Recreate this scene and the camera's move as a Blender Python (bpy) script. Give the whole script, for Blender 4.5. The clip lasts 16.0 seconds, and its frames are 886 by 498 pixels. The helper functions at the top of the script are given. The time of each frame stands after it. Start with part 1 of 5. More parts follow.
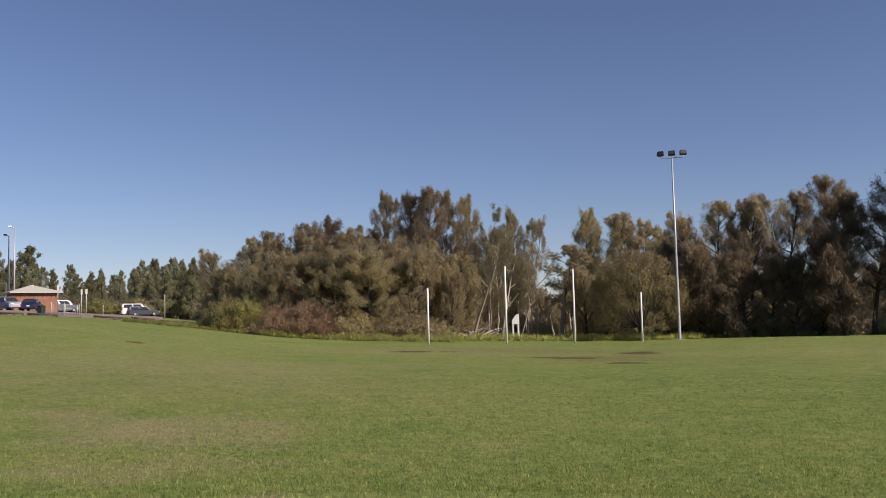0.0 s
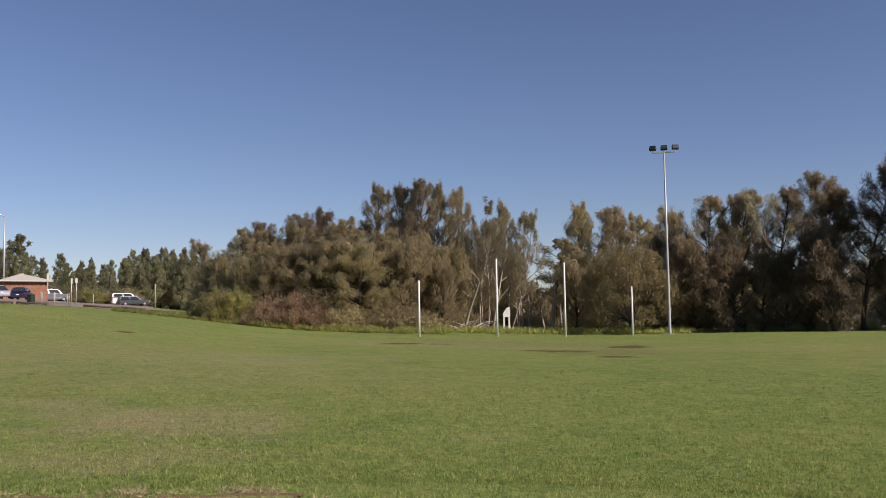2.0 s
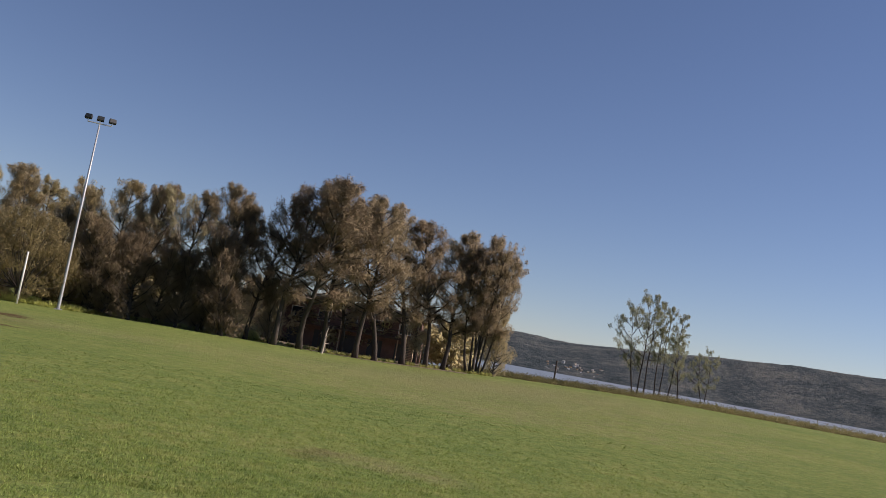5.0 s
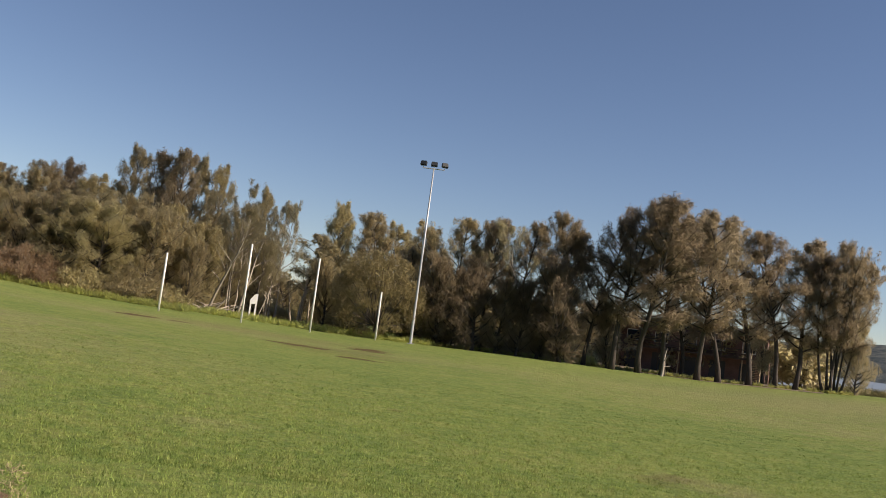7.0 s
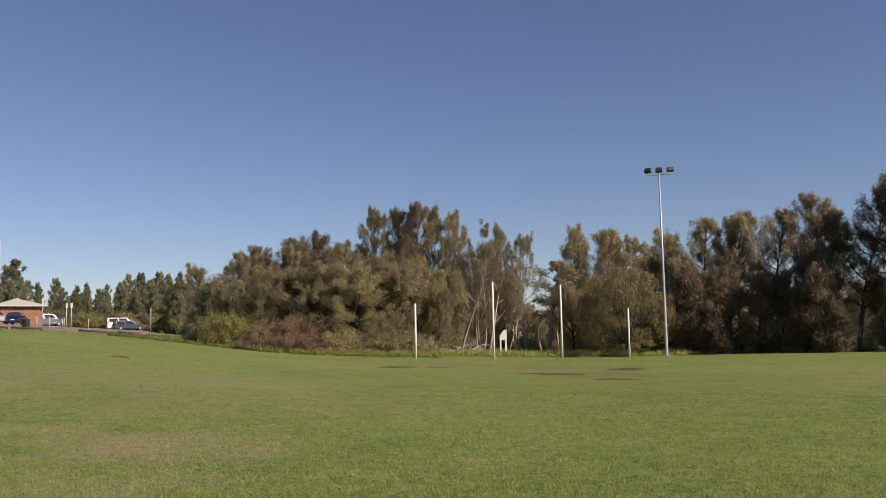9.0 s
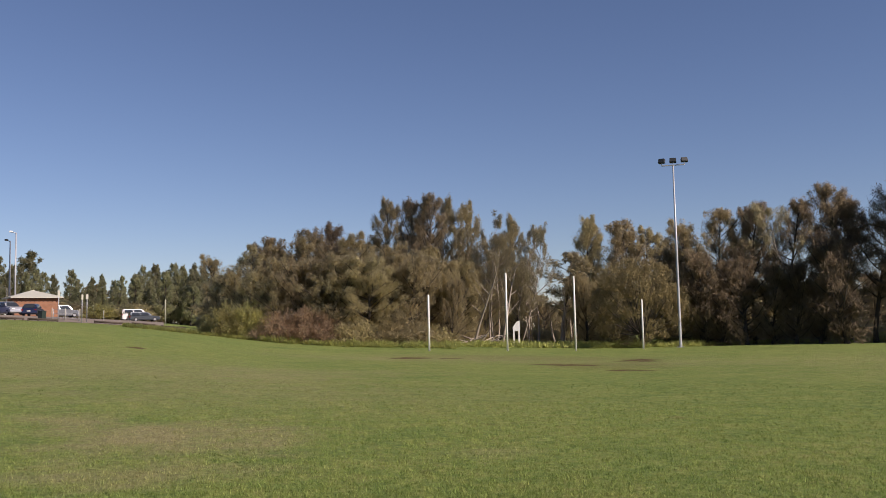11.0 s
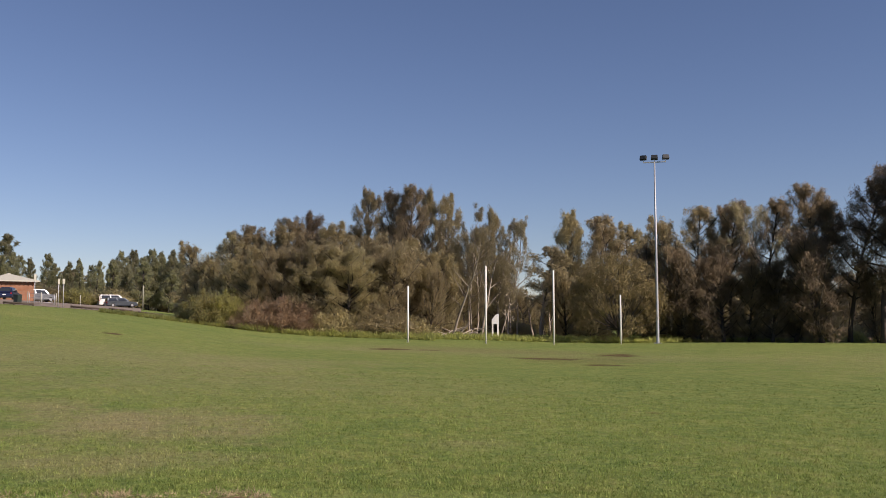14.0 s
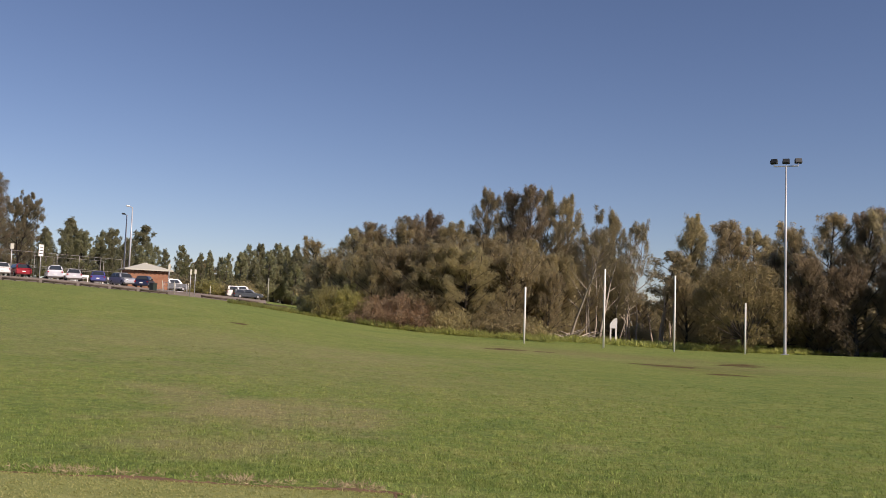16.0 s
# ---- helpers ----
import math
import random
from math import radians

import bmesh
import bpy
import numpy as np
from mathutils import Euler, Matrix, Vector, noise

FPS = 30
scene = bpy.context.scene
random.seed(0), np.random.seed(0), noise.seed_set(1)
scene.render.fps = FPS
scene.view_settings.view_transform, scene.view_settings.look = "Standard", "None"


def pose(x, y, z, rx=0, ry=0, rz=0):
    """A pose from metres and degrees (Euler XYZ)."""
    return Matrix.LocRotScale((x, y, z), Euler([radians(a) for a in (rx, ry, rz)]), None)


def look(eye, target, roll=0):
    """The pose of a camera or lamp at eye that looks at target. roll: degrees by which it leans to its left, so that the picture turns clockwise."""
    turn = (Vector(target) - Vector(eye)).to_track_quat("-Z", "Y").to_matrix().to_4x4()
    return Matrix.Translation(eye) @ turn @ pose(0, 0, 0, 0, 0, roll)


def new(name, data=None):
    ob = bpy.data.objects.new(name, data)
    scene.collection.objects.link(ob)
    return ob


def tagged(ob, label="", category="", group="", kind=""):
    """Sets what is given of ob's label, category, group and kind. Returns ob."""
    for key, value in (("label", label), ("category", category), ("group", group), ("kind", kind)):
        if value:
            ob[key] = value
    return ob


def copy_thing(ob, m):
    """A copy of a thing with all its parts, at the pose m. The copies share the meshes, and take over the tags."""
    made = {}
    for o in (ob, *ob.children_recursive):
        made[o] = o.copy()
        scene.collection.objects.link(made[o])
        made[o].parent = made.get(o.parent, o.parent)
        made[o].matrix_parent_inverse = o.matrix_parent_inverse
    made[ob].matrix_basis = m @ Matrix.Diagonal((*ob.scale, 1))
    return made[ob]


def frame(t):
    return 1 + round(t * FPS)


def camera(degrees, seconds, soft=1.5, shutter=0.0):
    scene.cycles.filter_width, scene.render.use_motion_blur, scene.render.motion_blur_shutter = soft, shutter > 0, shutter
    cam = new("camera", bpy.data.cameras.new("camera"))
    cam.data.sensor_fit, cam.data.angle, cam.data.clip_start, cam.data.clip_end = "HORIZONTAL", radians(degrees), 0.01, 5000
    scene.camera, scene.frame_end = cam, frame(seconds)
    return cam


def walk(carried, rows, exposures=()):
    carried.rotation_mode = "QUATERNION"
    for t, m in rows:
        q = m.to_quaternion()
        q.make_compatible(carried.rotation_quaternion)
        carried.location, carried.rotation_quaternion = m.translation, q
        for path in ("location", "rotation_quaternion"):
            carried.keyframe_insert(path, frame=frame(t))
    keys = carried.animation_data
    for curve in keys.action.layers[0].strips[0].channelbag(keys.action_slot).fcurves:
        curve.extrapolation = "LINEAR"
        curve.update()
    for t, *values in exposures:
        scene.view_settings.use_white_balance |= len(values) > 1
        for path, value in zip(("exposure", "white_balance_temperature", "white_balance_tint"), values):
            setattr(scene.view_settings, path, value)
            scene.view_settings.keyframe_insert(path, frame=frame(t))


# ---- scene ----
cam = camera(52.0, 16.0, soft=0.8)
EYE = Vector((0.0, 0.0, 1.9))
# seconds, yaw to the left, pitch, roll
PATH = [
    (0.0, 0.06, 4.42, -1.40), (0.5, 0.51, 4.20, -1.12), (1.0, 0.40, 4.19, -0.95), (1.5, 0.21, 4.08, -0.89),
    (2.0, -0.46, 3.93, -0.90), (2.5, -3.01, 3.65, -0.05), (3.0, -12.36, 2.64, 4.10), (3.5, -23.04, 4.95, 9.30),
    (3.7, -27.55, 6.05, 11.3), (4.2, -34.2, 6.4, 11.0), (4.7, -36.6, 6.4, 10.4), (5.3, -34.8, 6.05, 9.9), (5.8, -30.02, 5.65, 9.6),
    (6.0, -27.57, 5.45, 9.3), (6.5, -22.10, 4.88, 8.95), (7.0, -15.58, 4.58, 7.60), (7.5, -8.79, 4.19, 2.95),
    (8.0, -4.47, 5.43, 0.95), (8.5, -2.74, 5.25, -0.13), (9.0, -0.73, 5.37, -1.17), (9.5, 0.01, 5.29, -1.47),
    (12.0, -0.20, 4.50, -0.83), (12.5, -0.57, 4.39, -0.54), (13.0, -0.86, 4.41, -0.40), (13.5, -0.92, 4.37, -0.07),
    (14.0, -1.11, 4.31, -0.08), (14.5, -0.96, 4.32, -0.19), (15.0, -0.58, 4.28, -0.08), (15.5, 2.73, 3.87, 0.56),
    (16.0, 6.36, 4.19, 2.00),
]


def aim(yaw, pitch, roll):
    """The camera's pose at the eye, from yaw to the left, pitch up and roll."""
    a, p = radians(yaw), radians(pitch)
    eye = EYE + Vector((-0.1 * math.sin(a), 0.1 * math.cos(a) - 0.1, 0))      # the head turns about its neck
    return look(eye, eye + Vector((-math.sin(a) * math.cos(p), math.cos(a) * math.cos(p), math.sin(p))), roll)


walk(cam, [(t, aim(*r)) for t, *r in PATH], [(0.0, 0.23, 6720, 27), (2.5, 0.23, 6720, 27), (6.0, 0.24, 6920, 24), (6.5, 0.34, 7020, 22), (7.0, 0.47, 7270, 20), (7.5, 0.48, 7320, 20), (8.0, 0.36, 7220, 22),
     (8.5, 0.29, 7020, 25), (9.5, 0.25, 6870, 27), (12.0, 0.23, 6770, 27), (16.0, 0.23, 6970, 27)])

# ---- light ----
SUN_AZ, SUN_EL = 120.0, 34.0          # clockwise from +y
world = bpy.data.worlds.new("sky")
scene.world = world
world.use_nodes = True
wn = world.node_tree.nodes
sky = wn.new("ShaderNodeTexSky")
sky.sky_type, sky.sun_disc = "NISHITA", False
sky.sun_elevation, sky.sun_rotation = radians(SUN_EL), radians(SUN_AZ)
sky.air_density, sky.dust_density, sky.ozone_density = 0.9, 0.0, 4.5
wn["Background"].inputs["Strength"].default_value = 0.072
world.node_tree.links.new(sky.outputs["Color"], wn["Background"].inputs["Color"])
sun_data = bpy.data.lights.new("sun", "SUN")
sun_data.energy, sun_data.angle, sun_data.color = 5.0, radians(0.53), (1.0, 0.93, 0.80)
sun = new("sun", sun_data)
_a, _e = radians(SUN_AZ), radians(SUN_EL)
sun.matrix_world = look((math.sin(_a) * math.cos(_e) * 60, math.cos(_a) * math.cos(_e) * 60, math.sin(_e) * 60), (0, 0, 0))


# ---- the lie of the land ----
# All places are given as a compass reading from the eye and paced metres; these turn them into true bearings, metres and heights.
REACH = 1.17
TILT_AZ = [-180, -120, -70, -44, -32, -20, -8, 4, 16, 28, 40, 52, 70, 120, 180]
TILT = [-0.25, 0.9, 1.5, 1.29, 1.01, 0.72, 0.43, 0.17, -0.06, -0.25, -0.39, -0.46, -0.46, -0.5, -0.25]
RISE_AZ = [-180, -70, -35, -25, -20, -17, -12.5, -7.6, -1, 4.6, 10, 14.4, 18, 24, 30, 38, 46, 58, 75, 120, 180]
RISE_Z = [0.3, 1.5, 1.95, 1.48, 0.95, 0.45, -0.05, -0.29, -0.27, -0.33, -0.42, -0.35, -0.22, 0.0, 0.08, 0.22, 0.75, 1.45, 1.4, 0.5, 0.3]
READING = [-180, -70, -36, -27.7, -22, -14.65, 0, 17, 30.2, 47, 57, 70, 180]
BEARING = [-180, -60, -31, -24.05, -19.05, -12.4, 0, 14.35, 26.45, 40.3, 48.6, 60, 180]


def tilt(az):
    """How far the field leans up in the direction of a reading, in degrees."""
    return sum(np.interp(az + o, TILT_AZ, TILT) for o in (-3, 0, 3)) / 3


def lift(az, dist):
    """Ground height at a reading and paced distance: a gently leaning field, dished towards the goals, with a bank to the car park."""
    az, dist = np.asarray(az, float), np.asarray(dist, float)
    h = sum(np.interp(az + o, RISE_AZ, RISE_Z) for o in (-2, 0, 2)) / 3
    s = np.clip((dist - 12) / 52, 0, 1)
    z = h * s * s * (3 - 2 * s) + REACH * np.minimum(dist, 170) * np.tan(np.radians(tilt(az)))
    k = np.clip((dist - 91) / 7, 0, 1)                                     # bank up to the car park
    z = z + np.where(az < -17, 0.50 * k * k * (3 - 2 * k) * np.clip((-17 - az) / 3, 0, 1), 0)
    k = np.clip((dist - 118) / 50, 0, 1)                                   # falls to the lake bed
    return z - np.where(az > 38, k * k * 4.0, 0.004 * np.maximum(dist - 300, 0))


def flat_at(az, dist):
    b = radians(np.interp(az, READING, BEARING))
    return REACH * dist * math.sin(b), REACH * dist * math.cos(b)


def spot_at(az, dist, up=0.0):
    return Vector((*flat_at(az, dist), float(lift(az, dist)) + up))


def ground_under(x, y):
    """Ground height under points of the plan."""
    az = np.interp(np.degrees(np.arctan2(x, y)), BEARING, READING)
    return lift(az, np.hypot(x, y) / REACH)


# ---- materials ----
class Mat:
    """A small node graph builder for one principled material."""

    def __init__(self, name, rough=0.8, metal=0.0, spec=0.5):
        self.m = bpy.data.materials.new(name)
        self.m.use_nodes = True
        self.t = self.m.node_tree
        self.b = self.t.nodes["Principled BSDF"]
        self.set("Roughness", rough)
        self.set("Metallic", metal)
        self.set("Specular IOR Level", spec)

    def node(self, kind, **values):
        n = self.t.nodes.new(kind)
        for k, v in values.items():
            n.inputs[k].default_value = v
        return n

    def link(self, a, b):
        self.t.links.new(a, b)

    def set(self, key, value):
        if isinstance(value, bpy.types.NodeSocket):
            self.link(value, self.b.inputs[key])
        else:
            self.b.inputs[key].default_value = (*value, 1) if isinstance(value, tuple) and len(value) == 3 else value

    def place(self, world_space=True):
        return self.node("ShaderNodeNewGeometry").outputs["Position"] if world_space else self.node("ShaderNodeTexCoord").outputs["Object"]

    def noise(self, scale, detail=4.0, rough=0.6, vec=None, distort=0.0):
        n = self.node("ShaderNodeTexNoise", Scale=scale, Detail=detail, Roughness=rough, Distortion=distort)
        if vec is not None:
            self.link(vec, n.inputs["Vector"])
        return n.outputs["Fac"]

    def ramp(self, fac, *stops):
        n = self.node("ShaderNodeValToRGB")
        self.link(fac, n.inputs["Fac"])
        e = n.color_ramp.elements
        while len(e) < len(stops):
            e.new(0.5)
        for el, (p, c) in zip(e, stops):
            el.position = p
            el.color = (*c, 1) if isinstance(c, tuple) else (c, c, c, 1)
        return n.outputs["Color"]

    def mix(self, fac, a, b, mode="MIX"):
        n = self.t.nodes.new("ShaderNodeMix")
        n.data_type, n.blend_type = "RGBA", mode
        for sock, v in ((n.inputs[0], fac), (n.inputs[6], a), (n.inputs[7], b)):
            if isinstance(v, bpy.types.NodeSocket):
                self.link(v, sock)
            else:
                sock.default_value = (*v, 1) if isinstance(v, tuple) else v
        return n.outputs[2]

    def math(self, op, a, b=0.0, c=0.0):
        n = self.t.nodes.new("ShaderNodeMath")
        n.operation = op
        for sock, v in zip(n.inputs, (a, b, c)):
            if isinstance(v, bpy.types.NodeSocket):
                self.link(v, sock)
            else:
                sock.default_value = v
        return n.outputs[0]

    def bump(self, height, strength=0.4, dist=0.02):
        n = self.node("ShaderNodeBump", Strength=strength, Distance=dist)
        self.link(height, n.inputs["Height"])
        self.link(n.outputs["Normal"], self.b.inputs["Normal"])


def plain(name, colour, rough=0.6, metal=0.0, vary=0.18, scale=3.0, bump=0.0, spec=0.5):
    """Paint, metal, plaster and the like: one colour, uneven at two scales."""
    m = Mat(name, rough, metal, spec)
    vec = m.place(False)
    big, fine = m.noise(scale, 5, 0.65, vec), m.noise(scale * 11, 3, 0.6, vec)
    both = m.math("ADD", m.math("MULTIPLY", big, 0.65), m.math("MULTIPLY", fine, 0.35))
    lo, hi = tuple(c * (1 - vary) for c in colour), tuple(min(1, c * (1 + vary)) for c in colour)
    m.set("Base Color", m.ramp(both, (0.3, lo), (0.7, hi)))
    if bump:
        m.bump(fine, bump, 0.01)
    return m.m


def leafy(name, dark, mid, light, through_light=0.74):
    """Foliage: each leaf of its own shade, each plant a little different, with light coming through."""
    m = Mat(name, 0.6, 0.0, 0.25)
    geo = m.node("ShaderNodeNewGeometry")
    info = m.node("ShaderNodeObjectInfo")
    patch = m.noise(0.35, 3, 0.6, geo.outputs["Position"])
    f = m.math("ADD", m.math("MULTIPLY", geo.outputs["Random Per Island"], 0.40), m.math("MULTIPLY", patch, 0.60))
    col = m.ramp(f, (0.15, dark), (0.5, mid), (0.85, light))
    hue = m.node("ShaderNodeHueSaturation")
    m.link(col, hue.inputs["Color"])
    m.link(m.math("MULTIPLY_ADD", info.outputs["Random"], 0.02, 0.49), hue.inputs["Hue"])
    m.link(m.math("MULTIPLY_ADD", info.outputs["Random"], 0.35, 0.82), hue.inputs["Value"])
    m.set("Base Color", hue.outputs["Color"])
    tr = m.node("ShaderNodeBsdfTranslucent")
    m.link(m.mix(1.0, hue.outputs["Color"], (1.95, 1.90, 1.72), "MULTIPLY"), tr.inputs["Color"])
    ms = m.node("ShaderNodeMixShader", Fac=through_light)
    m.link(m.b.outputs[0], ms.inputs[1])
    m.link(tr.outputs[0], ms.inputs[2])
    m.link(ms.outputs[0], m.t.nodes["Material Output"].inputs["Surface"])
    return m.m


def barky(name, dark, light):
    m = Mat(name, 0.9)
    vec = m.place(False)
    st = m.node("ShaderNodeMapping")
    st.inputs["Scale"].default_value = (5, 5, 0.8)
    m.link(vec, st.inputs["Vector"])
    n = m.noise(2.0, 6, 0.7, st.outputs[0])
    m.set("Base Color", m.ramp(n, (0.3, dark), (0.7, light)))
    m.bump(n, 0.6, 0.03)
    return m.m


def grass_colours(m, vec):
    """The turf's colour over the field: lush and dry areas, worn earth before the goals and along the pitch."""
    wide = m.noise(0.07, 4, 0.6, vec, 0.4)
    mid = m.noise(0.55, 5, 0.65, vec)
    fine = m.noise(9.0, 4, 0.7, vec)
    blotch = m.noise(2.2, 4, 0.7, vec)
    f = m.math("ADD", m.math("ADD", m.math("MULTIPLY", wide, 0.24), m.math("MULTIPLY", blotch, 0.22)), m.math("ADD", m.math("MULTIPLY", mid, 0.22), m.math("MULTIPLY", fine, 0.32)))
    col = m.ramp(f, (0.38, (0.104, 0.156, 0.044)), (0.46, (0.142, 0.196, 0.054)), (0.54, (0.184, 0.222, 0.064)), (0.64, (0.258, 0.252, 0.100)))
    return col, fine, mid


def spot(m, vec, x, y, rx, ry, turn, soft=0.35):
    """1 inside an uneven oval on the ground, 0 outside."""
    mp = m.node("ShaderNodeMapping")
    mp.vector_type = "TEXTURE"
    mp.inputs["Location"].default_value = (x, y, 0)
    mp.inputs["Rotation"].default_value = (0, 0, radians(turn))
    mp.inputs["Scale"].default_value = (rx, ry, 1000)
    m.link(vec, mp.inputs["Vector"])
    ln = m.t.nodes.new("ShaderNodeVectorMath")
    ln.operation = "LENGTH"
    m.link(mp.outputs[0], ln.inputs[0])
    n = m.noise(0.9, 5, 0.75, vec)
    d = m.math("ADD", ln.outputs["Value"], m.math("MULTIPLY_ADD", n, 2.6, -1.3))
    return m.ramp(d, (1 - soft, 1.0), (1.0, 0.0))


# worn earth, dry turf and painted sunlit turf: azimuth, distance, half-sizes, strength
WORN = [(-2.6, 44.8, 1.5, 1.5, 1.0), (0.2, 44.6, 0.9, 0.9, 0.8), (8.6, 38.6, 1.7, 1.5, 1.0), (10.4, 38.8, 0.9, 0.8, 0.8), (14.0, 44.6, 1.5, 2.2, 1.0), (13.3, 33.8, 1.1, 0.7, 1.0),
        (-21.7, 38.5, 0.6, 0.7, 1.0), (16.7, 16.2, 0.22, 0.3, 0.4), (3.2, 14.6, 0.2, 0.2, 0.4), (-1.5, 10.0, 0.16, 0.2, 0.3), (5.5, 47.0, 8.0, 5.0, 0.2), (12.0, 38.0, 3.5, 5.0, 0.25), (35.5, 12.8, 0.5, 0.8, 0.3)]
# the broad (-25, 27) oval, pale turf, also paints in stronger sunlight on the left
DRY_AND_SUNLIT = [(-19.5, 13.2, 2.8, 2.6, 0.9), (-26.0, 15.5, 1.5, 2.0, 0.6), (-21.5, 10.2, 2.2, 1.0, 0.6), (38.5, 13.0, 1.7, 0.9, 0.5), (44.0, 12.5, 1.2, 0.7, 0.4),
       (-10.0, 30.0, 8.0, 2.5, 0.35), (-25.0, 27.0, 12.0, 9.0, 0.45), (-12.0, 20.0, 9.0, 6.0, 0.25), (3.0, 11.5, 1.0, 0.6, 0.35), (48.0, 30.0, 9.0, 4.0, 0.3), (47.0, 48.0, 20.0, 24.0, 0.6), (-4.0, 44.0, 9.0, 3.0, 0.35), (4.0, 46.0, 15.0, 9.0, 0.45), (16.0, 40.0, 9.0, 5.0, 0.35), (-14.5, 27.0, 4.0, 2.0, 0.4)]


def turf(name, blades=False, dry=0.25, tones=(1.1, 1.65, 2.25)):
    m = Mat(name, 0.85, 0.0, 0.06)
    vec = m.place()
    col, fine, mid = grass_colours(m, vec)
    for az, dist, rx, ry, k in DRY_AND_SUNLIT:
        s = spot(m, vec, *flat_at(az, dist), rx, ry * REACH, -az, 0.9)
        col = m.mix(m.math("MULTIPLY", s, k), col, (0.245, 0.224, 0.112))
    streak = m.noise(1.9, 6, 0.75, vec)
    for az, dist, rx, ry, k in WORN:
        s = spot(m, vec, *flat_at(az, dist), rx, ry * REACH, -az, 0.5)
        s = m.math("MULTIPLY", s, m.ramp(streak, (0.36, 0.55), (0.56, 1.0)))
        col = m.mix(m.math("MULTIPLY", s, k), col, (0.082, 0.044, 0.026))
    if blades:
        geo = m.node("ShaderNodeNewGeometry")
        r = geo.outputs["Random Per Island"]
        tone = m.ramp(r, (0.0, tones[0]), (0.6, tones[1]), (1.0, tones[2]))
        col = m.mix(1.0, col, tone, "MULTIPLY")
        straw = m.math("GREATER_THAN", r, 0.93)
        col = m.mix(m.math("MULTIPLY", straw, dry), col, (0.42, 0.36, 0.17))
        m.set("Base Color", col)
        tr = m.node("ShaderNodeBsdfTranslucent")
        m.link(col, tr.inputs["Color"])
        ms = m.node("ShaderNodeMixShader", Fac=0.40)
        m.link(m.b.outputs[0], ms.inputs[1])
        m.link(tr.outputs[0], ms.inputs[2])
        m.link(ms.outputs[0], m.t.nodes["Material Output"].inputs["Surface"])
    else:
        grain = m.noise(26.0, 3, 0.7, vec)
        tuft = m.noise(7.0, 4, 0.75, vec)
        col = m.mix(1.0, col, m.ramp(tuft, (0.36, 0.80), (0.64, 1.22)), "MULTIPLY")
        m.set("Base Color", m.mix(1.0, col, m.ramp(grain, (0.3, 0.72), (0.7, 1.28)), "MULTIPLY"))
        m.bump(m.math("ADD", grain, fine), 0.9, 0.05)
    return m.m


TURF = turf("turf")
BLADE = turf("turf_blade", True)
FAR_BLADE = turf("far_turf_blade", True, 0.0, (1.05, 1.25, 1.42))
SHE_OAK = leafy("she_oak_foliage", (0.195, 0.170, 0.112), (0.250, 0.218, 0.144), (0.308, 0.270, 0.182))
# darker copy of the she-oak leaf, with the right block's shade in its colour
SHE_OAK_SHADED = leafy("shaded_she_oak_foliage", (0.138, 0.114, 0.084), (0.178, 0.148, 0.108), (0.224, 0.188, 0.138))
SHE_OAK_GREEN = leafy("green_she_oak_foliage", (0.204, 0.184, 0.118), (0.262, 0.236, 0.150), (0.324, 0.290, 0.188))
GUM_LEAF = leafy("gum_foliage", (0.195, 0.182, 0.122), (0.255, 0.238, 0.160), (0.320, 0.296, 0.205))
SHRUB_GREEN = leafy("shrub_foliage", (0.200, 0.200, 0.092), (0.285, 0.278, 0.132), (0.365, 0.345, 0.178))
SHRUB_BROWN = leafy("dry_shrub_foliage", (0.215, 0.168, 0.118), (0.300, 0.236, 0.168), (0.375, 0.306, 0.222))
WEED = leafy("weed_foliage", (0.175, 0.200, 0.070), (0.250, 0.268, 0.098), (0.340, 0.335, 0.145))
REED = leafy("reed_foliage", (0.070, 0.070, 0.032), (0.118, 0.112, 0.054), (0.175, 0.158, 0.086))
BARK = barky("dark_bark", (0.026, 0.021, 0.017), (0.075, 0.060, 0.047))
PALE_BARK = barky("pale_bark", (0.20, 0.17, 0.135), (0.42, 0.37, 0.30))
WHITE_PAINT = plain("white_paint", (0.80, 0.79, 0.75), 0.45, vary=0.06)
AGED_STEEL = plain("aged_steel", (0.27, 0.265, 0.25), 0.6, 0.2, 0.15)
GALV = plain("galvanised_steel", (0.42, 0.44, 0.46), 0.5, 0.35, 0.15)
DARK_METAL = plain("dark_metal", (0.045, 0.050, 0.052), 0.5, 0.3)
LENS_GLASS = plain("lamp_glass", (0.10, 0.15, 0.15), 0.12, 0.0, 0.1)
TIMBER = plain("weathered_timber", (0.065, 0.050, 0.038), 0.9, vary=0.35, bump=0.4)
PINE = plain("pale_timber", (0.42, 0.33, 0.21), 0.8, vary=0.2, bump=0.2)
ROOF_PALE = plain("pale_roof_sheet", (0.43, 0.43, 0.36), 0.55, vary=0.08)
GRAVEL = plain("gravel", (0.20, 0.165, 0.13), 0.95, vary=0.3, scale=0.5, bump=0.6)
EARTH = plain("bare_earth", (0.150, 0.088, 0.042), 0.95, vary=0.45, scale=5, bump=0.8)
LITTER = plain("leaf_litter", (0.15, 0.115, 0.070), 0.95, vary=0.5, scale=1.2, bump=0.6)


